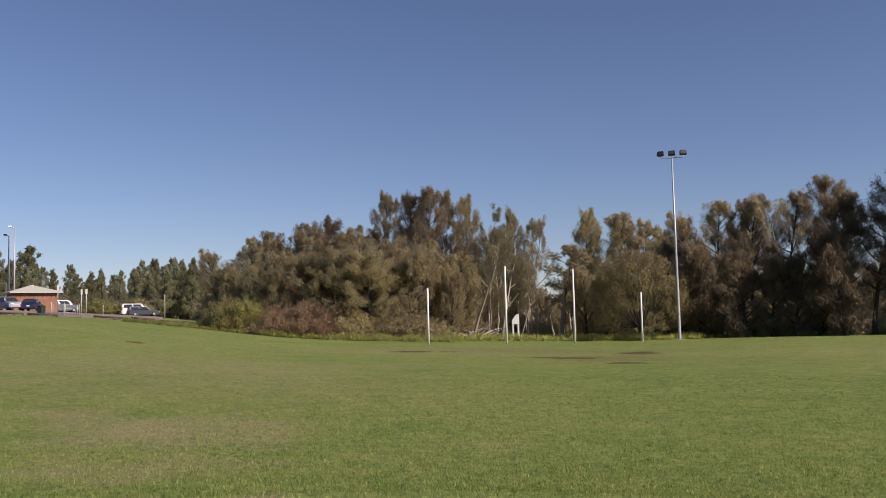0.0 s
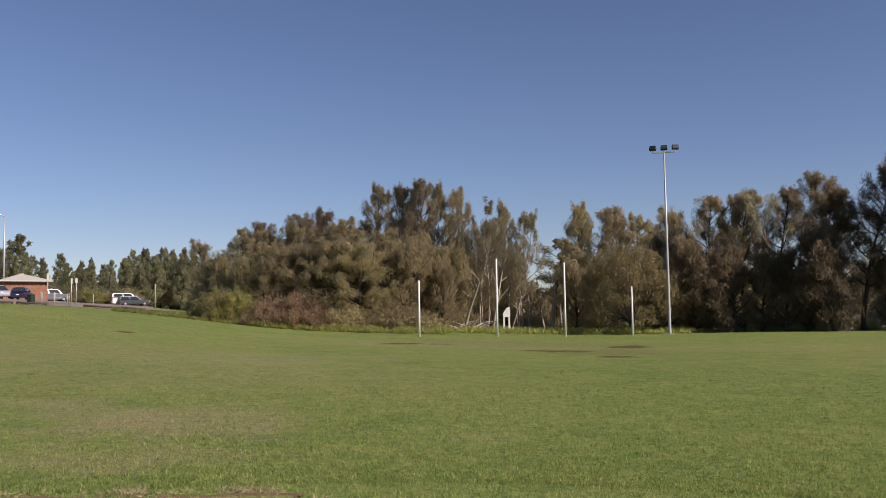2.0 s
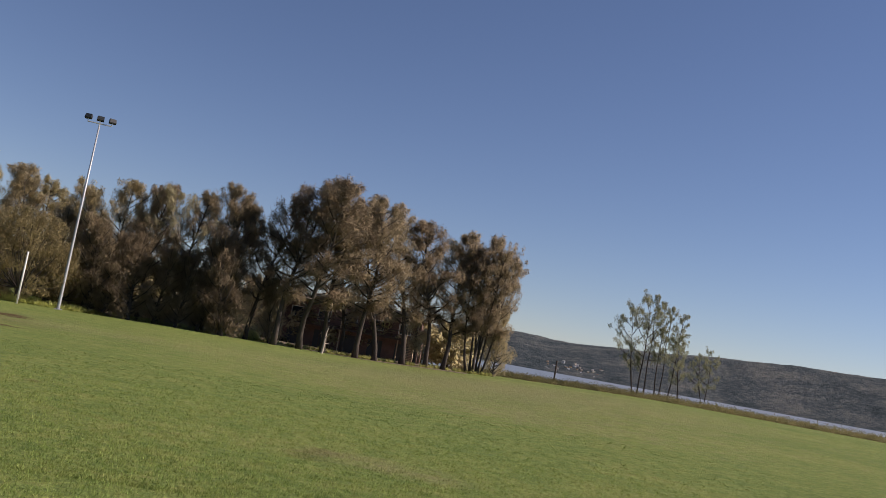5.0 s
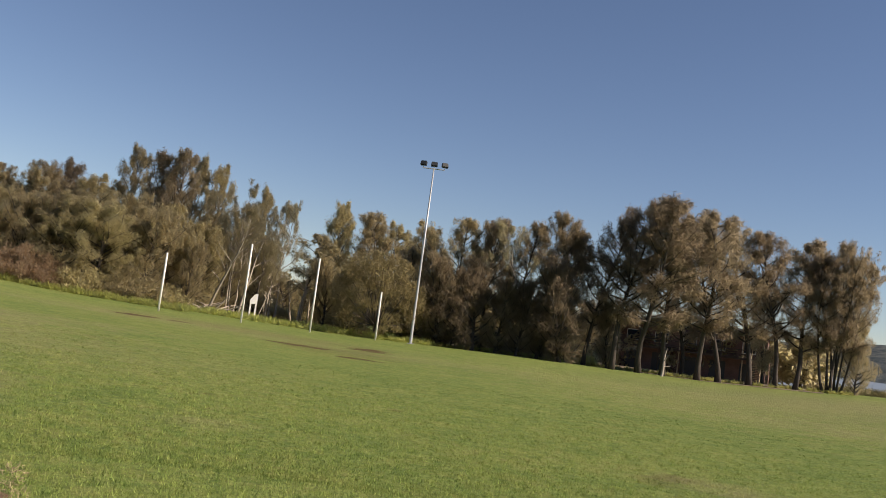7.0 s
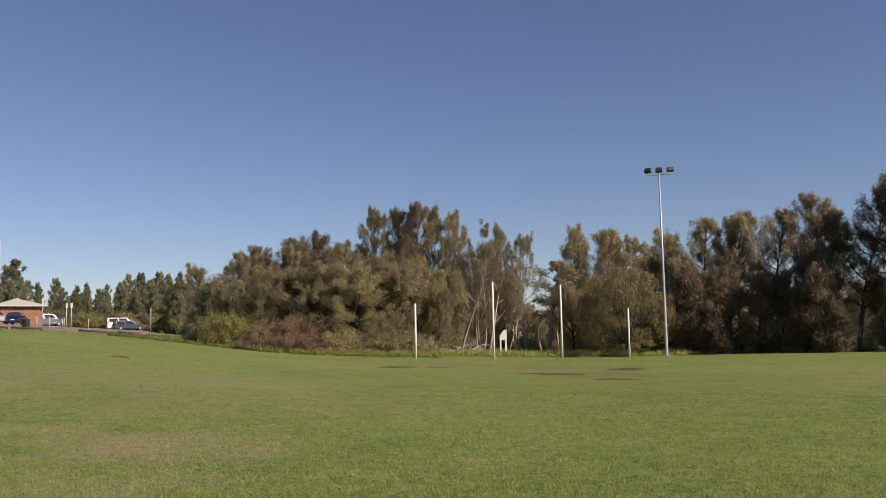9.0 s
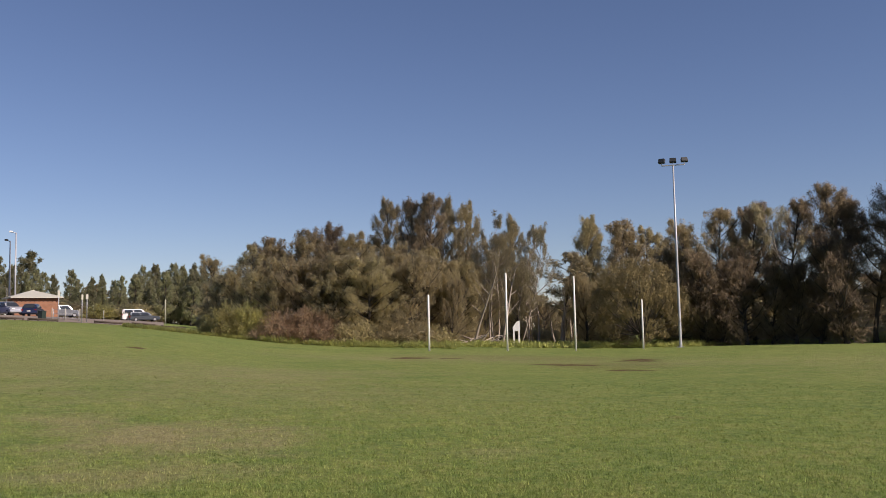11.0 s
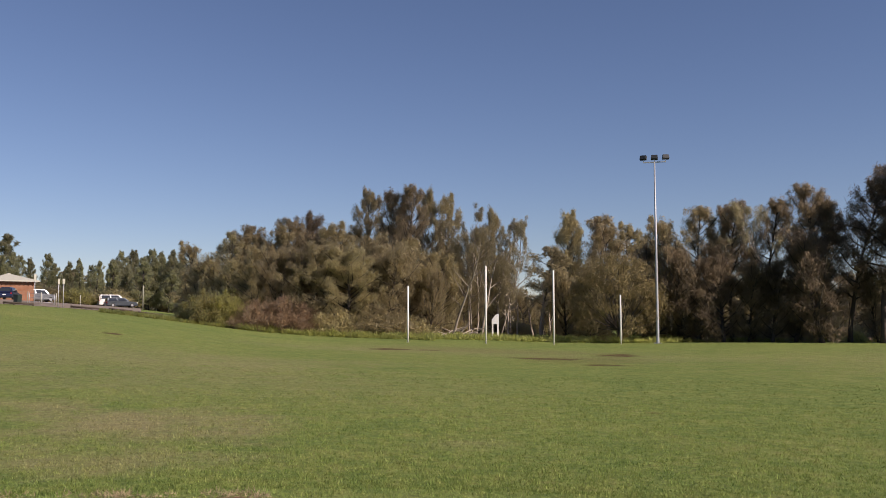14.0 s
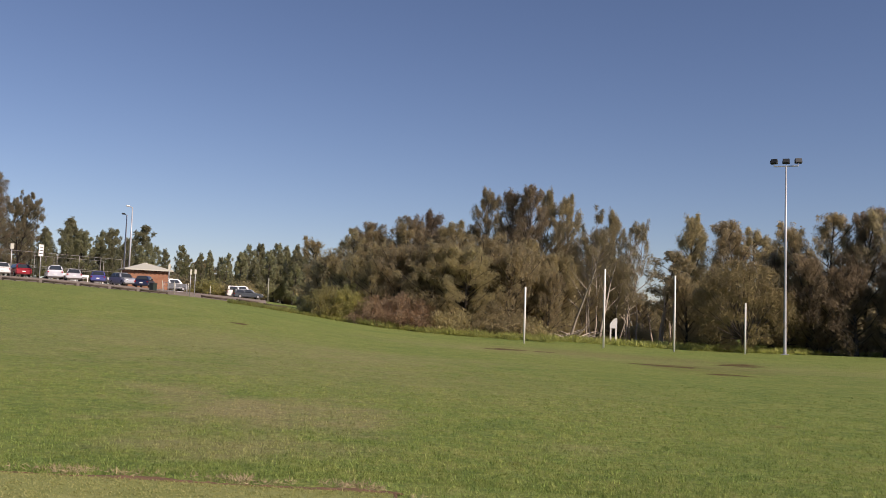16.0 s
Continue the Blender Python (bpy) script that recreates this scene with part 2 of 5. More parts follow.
def brickwork(name, a, b, mortar):
    m = Mat(name, 0.9)
    br = m.node("ShaderNodeTexBrick", Scale=1.0)
    br.inputs["Brick Width"].default_value, br.inputs["Row Height"].default_value, br.inputs["Mortar Size"].default_value = 0.24, 0.086, 0.010
    for k, c in (("Color1", a), ("Color2", b), ("Mortar", mortar)):
        br.inputs[k].default_value = (*c, 1)
    tc = m.node("ShaderNodeTexCoord")
    sep, com = m.t.nodes.new("ShaderNodeSeparateXYZ"), m.t.nodes.new("ShaderNodeCombineXYZ")
    m.link(tc.outputs["Object"], sep.inputs[0])
    m.link(m.math("ADD", sep.outputs[0], sep.outputs[1]), com.inputs[0])
    m.link(sep.outputs[2], com.inputs[1])
    m.link(com.outputs[0], br.inputs["Vector"])
    n = m.noise(1.1, 5, 0.6, tc.outputs["Object"])
    m.set("Base Color", m.mix(1.0, br.outputs["Color"], m.ramp(n, (0.3, 0.8), (0.7, 1.15)), "MULTIPLY"))
    m.bump(br.outputs["Fac"], 0.3, -0.005)
    return m.m


BRICK = brickwork("orange_brick", (0.28, 0.115, 0.055), (0.24, 0.095, 0.047), (0.25, 0.18, 0.13))
BRICK_DARK = brickwork("brown_brick", (0.17, 0.090, 0.068), (0.14, 0.076, 0.058), (0.17, 0.13, 0.105))


def car_paint(name, colour, metal=0.3):
    m = Mat(name, 0.28, metal)
    n = m.noise(2.5, 4, 0.6, m.place(False))
    m.set("Base Color", m.ramp(n, (0.3, tuple(c * 0.9 for c in colour)), (0.7, colour)))
    m.set("Coat Weight", 0.6)
    return m.m


TYRE = plain("tyre_rubber", (0.025, 0.025, 0.026), 0.85)
RIM = plain("wheel_rim", (0.45, 0.46, 0.47), 0.35, 0.7)
CAR_GLASS = plain("car_glass", (0.030, 0.036, 0.042), 0.06, 0.0, 0.1, spec=0.8)
RED_LAMP = plain("tail_lamp", (0.42, 0.02, 0.02), 0.25)
CLEAR_LAMP = plain("head_lamp", (0.75, 0.76, 0.76), 0.15)


# ---- building helpers ----


def thing(name, label, category, m=None, group="", kind=""):
    ob = new(name)
    if m is not None:
        ob.matrix_basis = m
    return tagged(ob, label, category, group, kind)


def part(name, bm, material, parent, label=""):
    """Links a bmesh as one mesh object under a thing or a part."""
    me = bpy.data.meshes.new(name)
    bm.to_mesh(me)
    bm.free()
    me.materials.append(material)
    ob = new(name, me)
    ob.parent = parent
    if label:
        ob["label"] = label
    return ob


def box(bm, x0, y0, z0, x1, y1, z1, bevel=0.0):
    r = bmesh.ops.create_cube(bm, size=1.0)
    vs = r["verts"]
    bmesh.ops.scale(bm, vec=(x1 - x0, y1 - y0, z1 - z0), verts=vs)
    bmesh.ops.translate(bm, vec=((x0 + x1) / 2, (y0 + y1) / 2, (z0 + z1) / 2), verts=vs)
    if bevel:
        es = list({e for v in vs for e in v.link_edges})
        bmesh.ops.bevel(bm, geom=es, offset=bevel, segments=1, affect="EDGES")
    return vs


def boxed(*args, bevel=0.0):
    bm = bmesh.new()
    box(bm, *args, bevel=bevel)
    return bm


def tube(bm, path, radii, sides=8, cap=True):
    """A tapered tube along a path of points."""
    rings = []
    for i, p in enumerate(path):
        p = Vector(p)
        d = (Vector(path[min(i + 1, len(path) - 1)]) - Vector(path[max(i - 1, 0)])).normalized()
        u = d.cross(Vector((0, 1, 0) if abs(d.y) < 0.9 else (1, 0, 0))).normalized()
        v = d.cross(u)
        rings.append([bm.verts.new(p + radii[i] * (u * math.cos(2 * math.pi * k / sides) + v * math.sin(2 * math.pi * k / sides))) for k in range(sides)])
    for a, b in zip(rings, rings[1:]):
        for k in range(sides):
            f = bm.faces.new((a[k], a[(k + 1) % sides], b[(k + 1) % sides], b[k]))
            f.smooth = True
    if cap:
        bm.faces.new(rings[0])
        bm.faces.new(rings[-1][::-1])


def tubed(path, radii, sides=10):
    bm = bmesh.new()
    tube(bm, path, radii, sides)
    bmesh.ops.recalc_face_normals(bm, faces=bm.faces)
    return bm


def prism(bm, outline, y0, y1):
    """An outline in x and z, drawn out from y0 to y1."""
    a = [bm.verts.new((x, y0, z)) for x, z in outline]
    b = [bm.verts.new((x, y1, z)) for x, z in outline]
    bm.faces.new(a)
    bm.faces.new(b[::-1])
    for i in range(len(a)):
        j = (i + 1) % len(a)
        bm.faces.new((a[j], a[i], b[i], b[j]))
    bmesh.ops.recalc_face_normals(bm, faces=bm.faces)


# ---- ground ----
def stand(az, dist, turn=0.0, size=1.0, up=0.0, tall=None, lean=(0, 0)):
    """A pose on the ground at an azimuth and distance."""
    p = spot_at(az, dist, up)
    return pose(p.x, p.y, p.z, lean[0], lean[1], turn) @ Matrix.Diagonal((size, size, tall or size, 1))


def sheet(name, radii, azs, up, material, label, category):
    """A piece of ground that follows the land."""
    bm = bmesh.new()
    rows = [[bm.verts.new(spot_at(a, r, up)) for a in azs] for r in radii]
    full = abs(azs[-1] - azs[0]) > 355
    for ra, rb in zip(rows, rows[1:]):
        for i in range(len(azs) - (0 if full else 1)):
            j = (i + 1) % len(azs)
            f = bm.faces.new((ra[i], rb[i], rb[j], ra[j]))
            f.smooth = True
    if full:
        bm.faces.new([v for v in rows[0]])
    bmesh.ops.recalc_face_normals(bm, faces=bm.faces)
    if sum(f.normal.z for f in bm.faces) < 0:
        bmesh.ops.reverse_faces(bm, faces=bm.faces)
    me = bpy.data.meshes.new(name)
    bm.to_mesh(me)
    bm.free()
    me.materials.append(material)
    return tagged(new(name, me), label, category, kind="structure")


sheet("ground", [2, 5, 8, 12, 16, 20, 25, 30, 36, 42, 48, 54, 60, 66, 72, 78, 84, 88, 91, 92.5, 94, 95.5, 97, 98.5, 104, 110, 118, 126, 135, 150, 168, 200, 260, 300, 500, 900, 1600, 3000, 4600],
      [a for a in range(-180, 180, 3)], 0.0, TURF, "mown green sports field turf with dry patches", "grass field")
sheet("car_park", [91, 92.5, 94, 95.5, 97, 98.5, 104, 110, 118, 126, 130, 136], [-60 + 2 * i for i in range(21)], 0.03, GRAVEL,
      "brown gravel car park beside the field", "car park")
sheet("woodland_floor", [70, 74, 78, 84, 90, 96, 102, 110, 118], [-1 + 1.5 * i for i in range(7)], 0.03, LITTER, "shaded leaf litter under trees", "ground")
sheet("woodland_floor_2", [76, 80, 86, 92, 100, 110], [18.5 + 1.5 * i for i in range(19)], 0.03, LITTER, "shaded leaf litter under trees", "ground")


# ---- trees ----
def leaf_cloud(rng, centres, radii, per, length, width, droop=0.35, spread=0.8, skin=False):
    """Many narrow leaves scattered in lumps; three corners each."""
    c = np.repeat(np.asarray(centres, float), per, 0)
    r = np.repeat(np.asarray(radii, float), per, 0)
    n = len(c)
    d = rng.normal(size=(n, 3))
    d /= np.linalg.norm(d, axis=1, keepdims=True)
    p = c + d * r * (rng.random((n, 1)) ** (0.33 if skin else 0.45))
    if skin:
        out = d + rng.normal(size=(n, 3)) * 0.42 + np.array([0, 0, 0.15])
        along = rng.normal(size=(n, 3))
        along -= d * (along * d).sum(1, keepdims=True) * 0.8
        along[:, 2] -= droop
    else:
        out = rng.normal(size=(n, 3))
        along = d * spread + rng.normal(size=(n, 3)) * 0.45
        along[:, 2] += 0.5 - droop * rng.random(n) * 2.0
    along /= np.linalg.norm(along, axis=1, keepdims=True)
    side = np.cross(along, out)
    side /= np.linalg.norm(side, axis=1, keepdims=True) + 1e-9
    ln = (length * (0.6 + 0.8 * rng.random((n, 1))))
    wd = (width * (0.6 + 0.8 * rng.random((n, 1))))
    v = np.stack([p - side * wd * 0.6, p + side * wd * 0.6 + along * ln * 0.15, p + along * ln], 1)
    return v.reshape(-1, 3)


def leaf_mesh(name, verts, material, parent, label=""):
    n = len(verts) // 3
    me = bpy.data.meshes.new(name)
    me.vertices.add(3 * n)
    me.vertices.foreach_set("co", np.ascontiguousarray(verts, np.float32).ravel())
    me.loops.add(3 * n)
    me.loops.foreach_set("vertex_index", np.arange(3 * n, dtype=np.int32))
    me.polygons.add(n)
    me.polygons.foreach_set("loop_start", np.arange(0, 3 * n, 3, dtype=np.int32))
    me.update(calc_edges=True)
    me.materials.append(material)
    ob = new(name, me)
    ob.parent = parent
    if label:
        ob["label"] = label
    return ob


def curve_path(rng, a, d, length, steps, bend, up=0.0):
    p, d = Vector(a), Vector(d).normalized()
    out = [p.copy()]
    for _ in range(steps):
        d = (d + Vector(rng.normal(size=3)) * bend + Vector((0, 0, up))).normalized()
        p = p + d * (length / steps)
        out.append(p.copy())
    return out


def tree(seed, name, label, height, width, crown_low, leaf_mat, bark, branches=22, tufts=4, per=80, tuft=0.75, stems=1,
         leaf=(0.42, 0.10), shape=1.0, trunk_r=0.2, bend=0.05, tip=0.55, droop=0.6, upright=1.7, spread=0.2, taper=0.4, twigs=True):
    """A tree with a tapered trunk, limbs and a crown of small leaves in uneven tufts. Stands at the origin."""
    rng = np.random.default_rng(seed)
    top = thing(name, label, "tree")
    wood = bmesh.new()
    centres, radii = [], []
    for s in range(stems):
        lean = rng.normal(size=2) * (0.05 if stems == 1 else spread)
        h = height * (1 if s == 0 else 0.72 + 0.25 * rng.random())
        start = (0, 0, -0.3) if stems == 1 else (*(rng.normal(size=2) * 0.35), -0.3)
        trunk = curve_path(rng, start, (lean[0], lean[1], 1), h * 0.97, 10, bend, 0.05)
        rr = [trunk_r * (1.35 if i == 0 else 1.0) * (1 - 0.88 * i / 10) / (1 if stems == 1 else 1.4) for i in range(11)]
        tube(wood, trunk, rr, 7)
        nb = branches if stems == 1 else max(5, branches // stems)
        for b in range(nb):
            u = crown_low + (1 - crown_low) * ((b + rng.random() * 0.8) / nb) * 0.97
            i = min(int(u * 10), 9)
            base = trunk[i].lerp(trunk[i + 1], u * 10 - i)
            v = (u - crown_low) / (1 - crown_low)
            env = width / 2 * (math.sin(math.pi * (0.16 + 0.80 * v) ** shape) ** 0.8) * (0.65 + 0.6 * rng.random())
            az = b * 2.4 + rng.random() * 1.2
            steep = 0.10 + 0.45 * upright * v + 0.5 * rng.random()
            ln = max(env * (1 + 0.35 * steep), 0.5)
            path = curve_path(rng, base, (math.cos(az), math.sin(az), steep), ln, 4, 0.12, 0.10)
            tube(wood, path, [trunk_r * 0.42 * (1 - 0.7 * v) * (1 - 0.8 * k / 4) + 0.012 for k in range(5)], 3, False)
            fan = Vector((-math.sin(az), math.cos(az), 0))
            for k in range(tufts):
                w = tip + (1.05 - tip) * (k + rng.random()) / tufts
                j = min(int(w * 4), 3)
                a = path[j].lerp(path[j + 1], min(w * 4 - j, 1))
                c = a + fan * (max(-1.4, min(1.4, rng.normal())) * 0.22 * ln * w) + Vector((0, 0, 0.3 * rng.normal() * tuft))
                t = tuft * (0.55 + 0.75 * rng.random()) * (1 - taper * v)
                centres.append(c)
                radii.append((t * (1 - 0.25 * v), t * (1 - 0.25 * v), t * (0.8 + 0.4 * rng.random() + 0.3 * v)))
                if twigs and k % 3 == 1:
                    tube(wood, [path[max(j - 1, 0)], c], [0.028, 0.01], 3, False)
        centres.append(trunk[-1])
        radii.append((tuft * 0.7, tuft * 0.7, tuft * 0.9))
    bmesh.ops.recalc_face_normals(wood, faces=wood.faces)
    part("trunk", wood, bark, top)
    leaf_mesh("crown", leaf_cloud(rng, centres, radii, per, *leaf, droop, skin=True), leaf_mat, top)
    top["tall"] = float(height)
    return top


def round_tree(seed, label, width, height, mat, n=230, per=85):
    """A dome of foliage down to the ground, tufted all over its outside."""
    rng = np.random.default_rng(seed)
    g = thing("round_tree", label, "tree")
    bm = bmesh.new()
    cs, rs = [], []
    for i in range(n):
        d = Vector(rng.normal(size=3)).normalized()
        d.z = abs(d.z) if rng.random() < 0.8 else -0.5 * abs(d.z)
        k = (0.72 + 0.3 * rng.random()) * (1 + 0.22 * noise.noise(d * 2.3 + Vector((seed, 0, 0))))
        c = Vector((d.x * width / 2 * k, d.y * width / 2 * k, height * 0.36 + d.z * height * 0.6 * k))
        cs.append(c)
        t = 0.55 * (0.7 + 0.7 * rng.random())
        rs.append((t, t, t * 0.9))
        if i % 6 == 0:
            tube(bm, [(c.x * 0.1, c.y * 0.1, height * 0.15), c * 0.55 + Vector((0, 0, 0.4)), c], [0.07, 0.045, 0.015], 4, False)
    tube(bm, [(0, 0, -0.3), (0.05, 0, height * 0.25), (0, 0.1, height * 0.8)], [0.26, 0.2, 0.05], 8)
    part("trunk", bm, BARK, g)
    leaf_mesh("crown", leaf_cloud(rng, cs, rs, per, 0.32, 0.05, 0.5, skin=True), mat, g)
    g["tall"] = float(height)
    return g


PLACED = set()


def plant(model, az, dist, height=None, turn=0.0, wide=1.0, lean=(0, 0), label="", group=""):
    """Sets the model itself down the first time, and a copy after that."""
    s = (height or model["tall"]) / model["tall"]
    m = stand(az, dist, turn, s * wide, 0.0, s, lean)
    if model.name in PLACED:
        ob = copy_thing(model, Matrix.Identity(4))
    else:
        PLACED.add(model.name)
        ob = model
    ob.matrix_basis = m
    return tagged(ob, label, group=group)


SO = "tall brown-green she-oak with tufted feathery crown"
oaks = [tree(10 + i, "she_oak_tree", SO, 15, w, low, mat, BARK, int(b * 1.5), 7, 56, 0.66, shape=sh, leaf=(0.40, 0.045), upright=1.6, droop=0.55)
        for i, (w, low, b, sh, mat) in enumerate([(5.4, 0.16, 26, 1.0, SHE_OAK), (6.2, 0.20, 26, 0.9, SHE_OAK), (4.6, 0.14, 26, 1.1, SHE_OAK_GREEN),
                                                  (6.8, 0.24, 28, 0.9, SHE_OAK), (5.0, 0.28, 24, 0.8, SHE_OAK_GREEN)])]
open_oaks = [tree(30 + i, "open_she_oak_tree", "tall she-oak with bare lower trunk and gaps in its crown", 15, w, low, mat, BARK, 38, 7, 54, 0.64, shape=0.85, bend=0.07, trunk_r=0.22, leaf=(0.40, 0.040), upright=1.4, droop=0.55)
             for i, (w, low, mat) in enumerate([(5.2, 0.27, SHE_OAK_SHADED), (5.5, 0.31, SHE_OAK_SHADED), (5.0, 0.26, SHE_OAK_SHADED)])]
leaning_oak = tree(40, "leaning_she_oak_tree", "multi-stemmed she-oak leaning at the edge of the lake shore", 15, 6.5, 0.30, SHE_OAK_SHADED, BARK, 72, 7, 66, 0.66, stems=4, tip=0.4, trunk_r=0.24, bend=0.05, leaf=(0.40, 0.040), upright=1.5, spread=0.12, droop=0.55)
gums = [tree(50 + i, "gum_tree", "gum tree with pale slender limbs and thin crown", 14, 6.0, 0.30, GUM_LEAF, PALE_BARK, 36, 6, 60, 0.60, stems=s, leaf=(0.36, 0.042), trunk_r=0.16, bend=0.08, droop=0.7, spread=0.11)
        for i, s in enumerate((2, 3))]
bushy = [tree(60 + i, "bushy_tree", "dense rounded olive-brown tree with foliage to the ground", 9, w, 0.04, mat, BARK, 54, 6, 62, 0.6, shape=0.75, tip=0.35, leaf=(0.40, 0.040), upright=1.1)
         for i, (w, mat) in enumerate([(7.6, SHE_OAK), (6.6, SHE_OAK_GREEN)])]
infill = [tree(67 + i, "leafy_young_tree", "leafy young she-oak filling the edge of the wood", 8, w, 0.05, mat, BARK, 42, 5, 56, 0.62, shape=0.8, tip=0.3, leaf=(0.40, 0.042), upright=1.4)
          for i, (w, mat) in enumerate([(5.6, SHE_OAK), (5.0, SHE_OAK_GREEN), (5.3, SHE_OAK_SHADED)])]
thicket_tree = tree(65, "thicket_tree", "dark bushy thicket tree deep in the wood", 8, 7.5, 0.03, SHE_OAK_GREEN, BARK, 30, 4, 24, 0.9, shape=0.75, tip=0.3, leaf=(0.60, 0.34), upright=1.0, twigs=False)
spindly = tree(70, "spindly_tree", "thin young she-oak with sparse crown", 9, 2.6, 0.35, GUM_LEAF, BARK, 20, 4, 42, 0.42, trunk_r=0.09, leaf=(0.26, 0.06), shape=0.8)
# leaf colour lightened and greyed to paint in the haze of distance
HAZY_FAR_LEAF = leafy("hazy_far_foliage", (0.165, 0.170, 0.108), (0.225, 0.228, 0.148), (0.290, 0.285, 0.195))
OLIVE = leafy("olive_foliage", (0.170, 0.150, 0.082), (0.222, 0.196, 0.108), (0.285, 0.250, 0.142))
dome = round_tree(66, "broad rounded olive-coloured tree with foliage to the ground", 8.4, 8.0, OLIVE)
SHORE_LEAF = leafy("shore_foliage", (0.105, 0.112, 0.078), (0.145, 0.152, 0.104), (0.195, 0.198, 0.138))
shore = tree(72, "shore_tree", "two-stemmed grey-green waterside tree with open clumped crown", 12, 5.6, 0.30, SHORE_LEAF, BARK, 30, 5, 46, 0.52, stems=2, spread=0.09, leaf=(0.32, 0.05), trunk_r=0.16)
wisp = tree(71, "waterside_tree", "slender half-bare waterside tree with small tufts", 13, 2.6, 0.42, SHORE_LEAF, BARK, 15, 3, 34, 0.42, trunk_r=0.11, bend=0.09, leaf=(0.2, 0.09))
far_oaks = [tree(80 + i, "distant_she_oak_tree", "distant narrow she-oak beyond the car park", 13, w, 0.10, mat, BARK, 40, 4, 24, 0.64, leaf=(0.55, 0.17), upright=2.8, shape=0.75, taper=0.45, twigs=False)
            for i, (w, mat) in enumerate([(4.6, HAZY_FAR_LEAF), (5.4, HAZY_FAR_LEAF), (3.8, HAZY_FAR_LEAF)])]
far_gum = tree(91, "distant_gum_tree", "distant gum tree with rounded open crown", 12, 8.0, 0.22, GUM_LEAF, BARK, 44, 5, 60, 0.6, leaf=(0.3, 0.13), stems=2, upright=1.2)


def top_to_height(el, az, dist):
    return 1.9 + REACH * dist * math.tan(radians(0.854 * el + tilt(az))) - spot_at(az, dist).z


# the stand left of and behind the goals: model, azimuth, distance, elevation of its top, breadth
STAND = [
    (oaks[0], -16.1, 84, 4.6, 1.1), (spindly, -14.8, 78, 5.6, 1), (oaks[2], -14, 82, 4.8, 1.1), (oaks[1], -12.7, 80, 6.0, 0.95), (oaks[4], -11.7, 80, 5.7, 0.9),
    (oaks[3], -10.7, 79, 6.4, 0.85), (oaks[0], -9.5, 78, 5.9, 1), (open_oaks[0], -8, 79, 7.4, 0.95), (oaks[2], -6.6, 76, 6.4, 1.1), (oaks[0], -5.5, 80, 6.4, 0.9),
    (oaks[2], -4.5, 80, 9.0, 0.62), (open_oaks[1], -1.9, 77, 9.5, 0.66), (oaks[4], -0.8, 79, 9.2, 0.48), (open_oaks[2], -2.7, 79, 9.0, 0.7), (bushy[1], -5.6, 70, 4.4, 1.1),
    (bushy[0], -2.6, 71, 4.6, 0.9), (bushy[1], -8.4, 71, 4.6, 1.1), (bushy[0], -11, 73, 4.2, 1), (oaks[4], 0.4, 76, 5.4, 0.9),
    (oaks[2], 1.6, 79, 8.7, 0.62), (gums[0], 2.6, 77, 7.6, 0.55), (gums[1], 3.4, 76, 7.7, 0.75), (oaks[4], 4.3, 80, 7.8, 0.5), (gums[0], 5.2, 78, 7.4, 0.6),
    (gums[1], 6.3, 80, 5.7, 0.6), (bushy[1], 1.2, 74, 4.2, 0.8), (oaks[2], 3.9, 86, 6.0, 0.9), (spindly, 8.6, 82, 5.2, 1.5), (spindly, 9.2, 84, 4.6, 1.3),
    (bushy[0], 7.3, 92, 1.6, 0.9), (bushy[1], 8.9, 96, 1.3, 1), (spindly, 9.8, 84, 3.6, 1.2), (bushy[1], 4.4, 90, 3.2, 1),
    (oaks[4], -13.2, 92, 5.0, 1.3), (oaks[0], -3.4, 90, 6.5, 1.2), (oaks[3], -7, 90, 5.6, 1.3),
]
# the block right of the goals
BLOCK = [
    (oaks[4], 10.3, 84, 7.7, 0.6), (oaks[2], 11.2, 84, 7.8, 0.65), (oaks[0], 12.1, 86, 6.9, 0.9), (oaks[1], 13.4, 84, 7.5, 0.85), (oaks[2], 14.8, 85, 7.0, 0.9), (oaks[3], 15.9, 86, 5.9, 0.7),
    (bushy[1], 12.2, 77, 3.2, 0.9),
    (oaks[2], 17.3, 76, 6.6, 0.7), (oaks[0], 18.4, 74, 7.5, 0.85), (oaks[1], 19.6, 75, 8.1, 0.85), (open_oaks[1], 21.7, 74, 8.9, 0.75), (open_oaks[2], 23.1, 75, 8.8, 0.8),
    (gums[0], 24.2, 75, 8.8, 0.7), (open_oaks[0], 25.9, 76, 8.9, 0.75), (infill[2], 21.2, 72, 4.4, 0.9), (infill[2], 27.2, 72, 6.0, 0.8),
    (open_oaks[1], 27.4, 76, 9.8, 0.7), (open_oaks[0], 28.8, 75, 10.0, 0.8), (open_oaks[1], 30.7, 73, 11.6, 0.95), (open_oaks[2], 32.7, 74, 11.6, 1.0),
    (open_oaks[0], 34.4, 76, 11.0, 0.95), (open_oaks[1], 36.9, 77, 10.9, 1.0), (open_oaks[2], 38.4, 78, 10.4, 0.95), (open_oaks[0], 40.5, 80, 10.6, 1.0),
    (open_oaks[1], 42.3, 81, 10.2, 0.9), (open_oaks[2], 43.6, 82, 10.2, 0.9), (bushy[0], 29.0, 84, 3.2, 1.0),
    (gums[1], 20.8, 77, 7.7, 0.7), (open_oaks[2], 26.6, 77, 8.6, 0.7),
    (bushy[1], 18.6, 80, 3.4, 0.8), (open_oaks[2], 35.8, 80, 9.0, 0.8), (oaks[2], 41.4, 84, 7.0, 0.8),
]
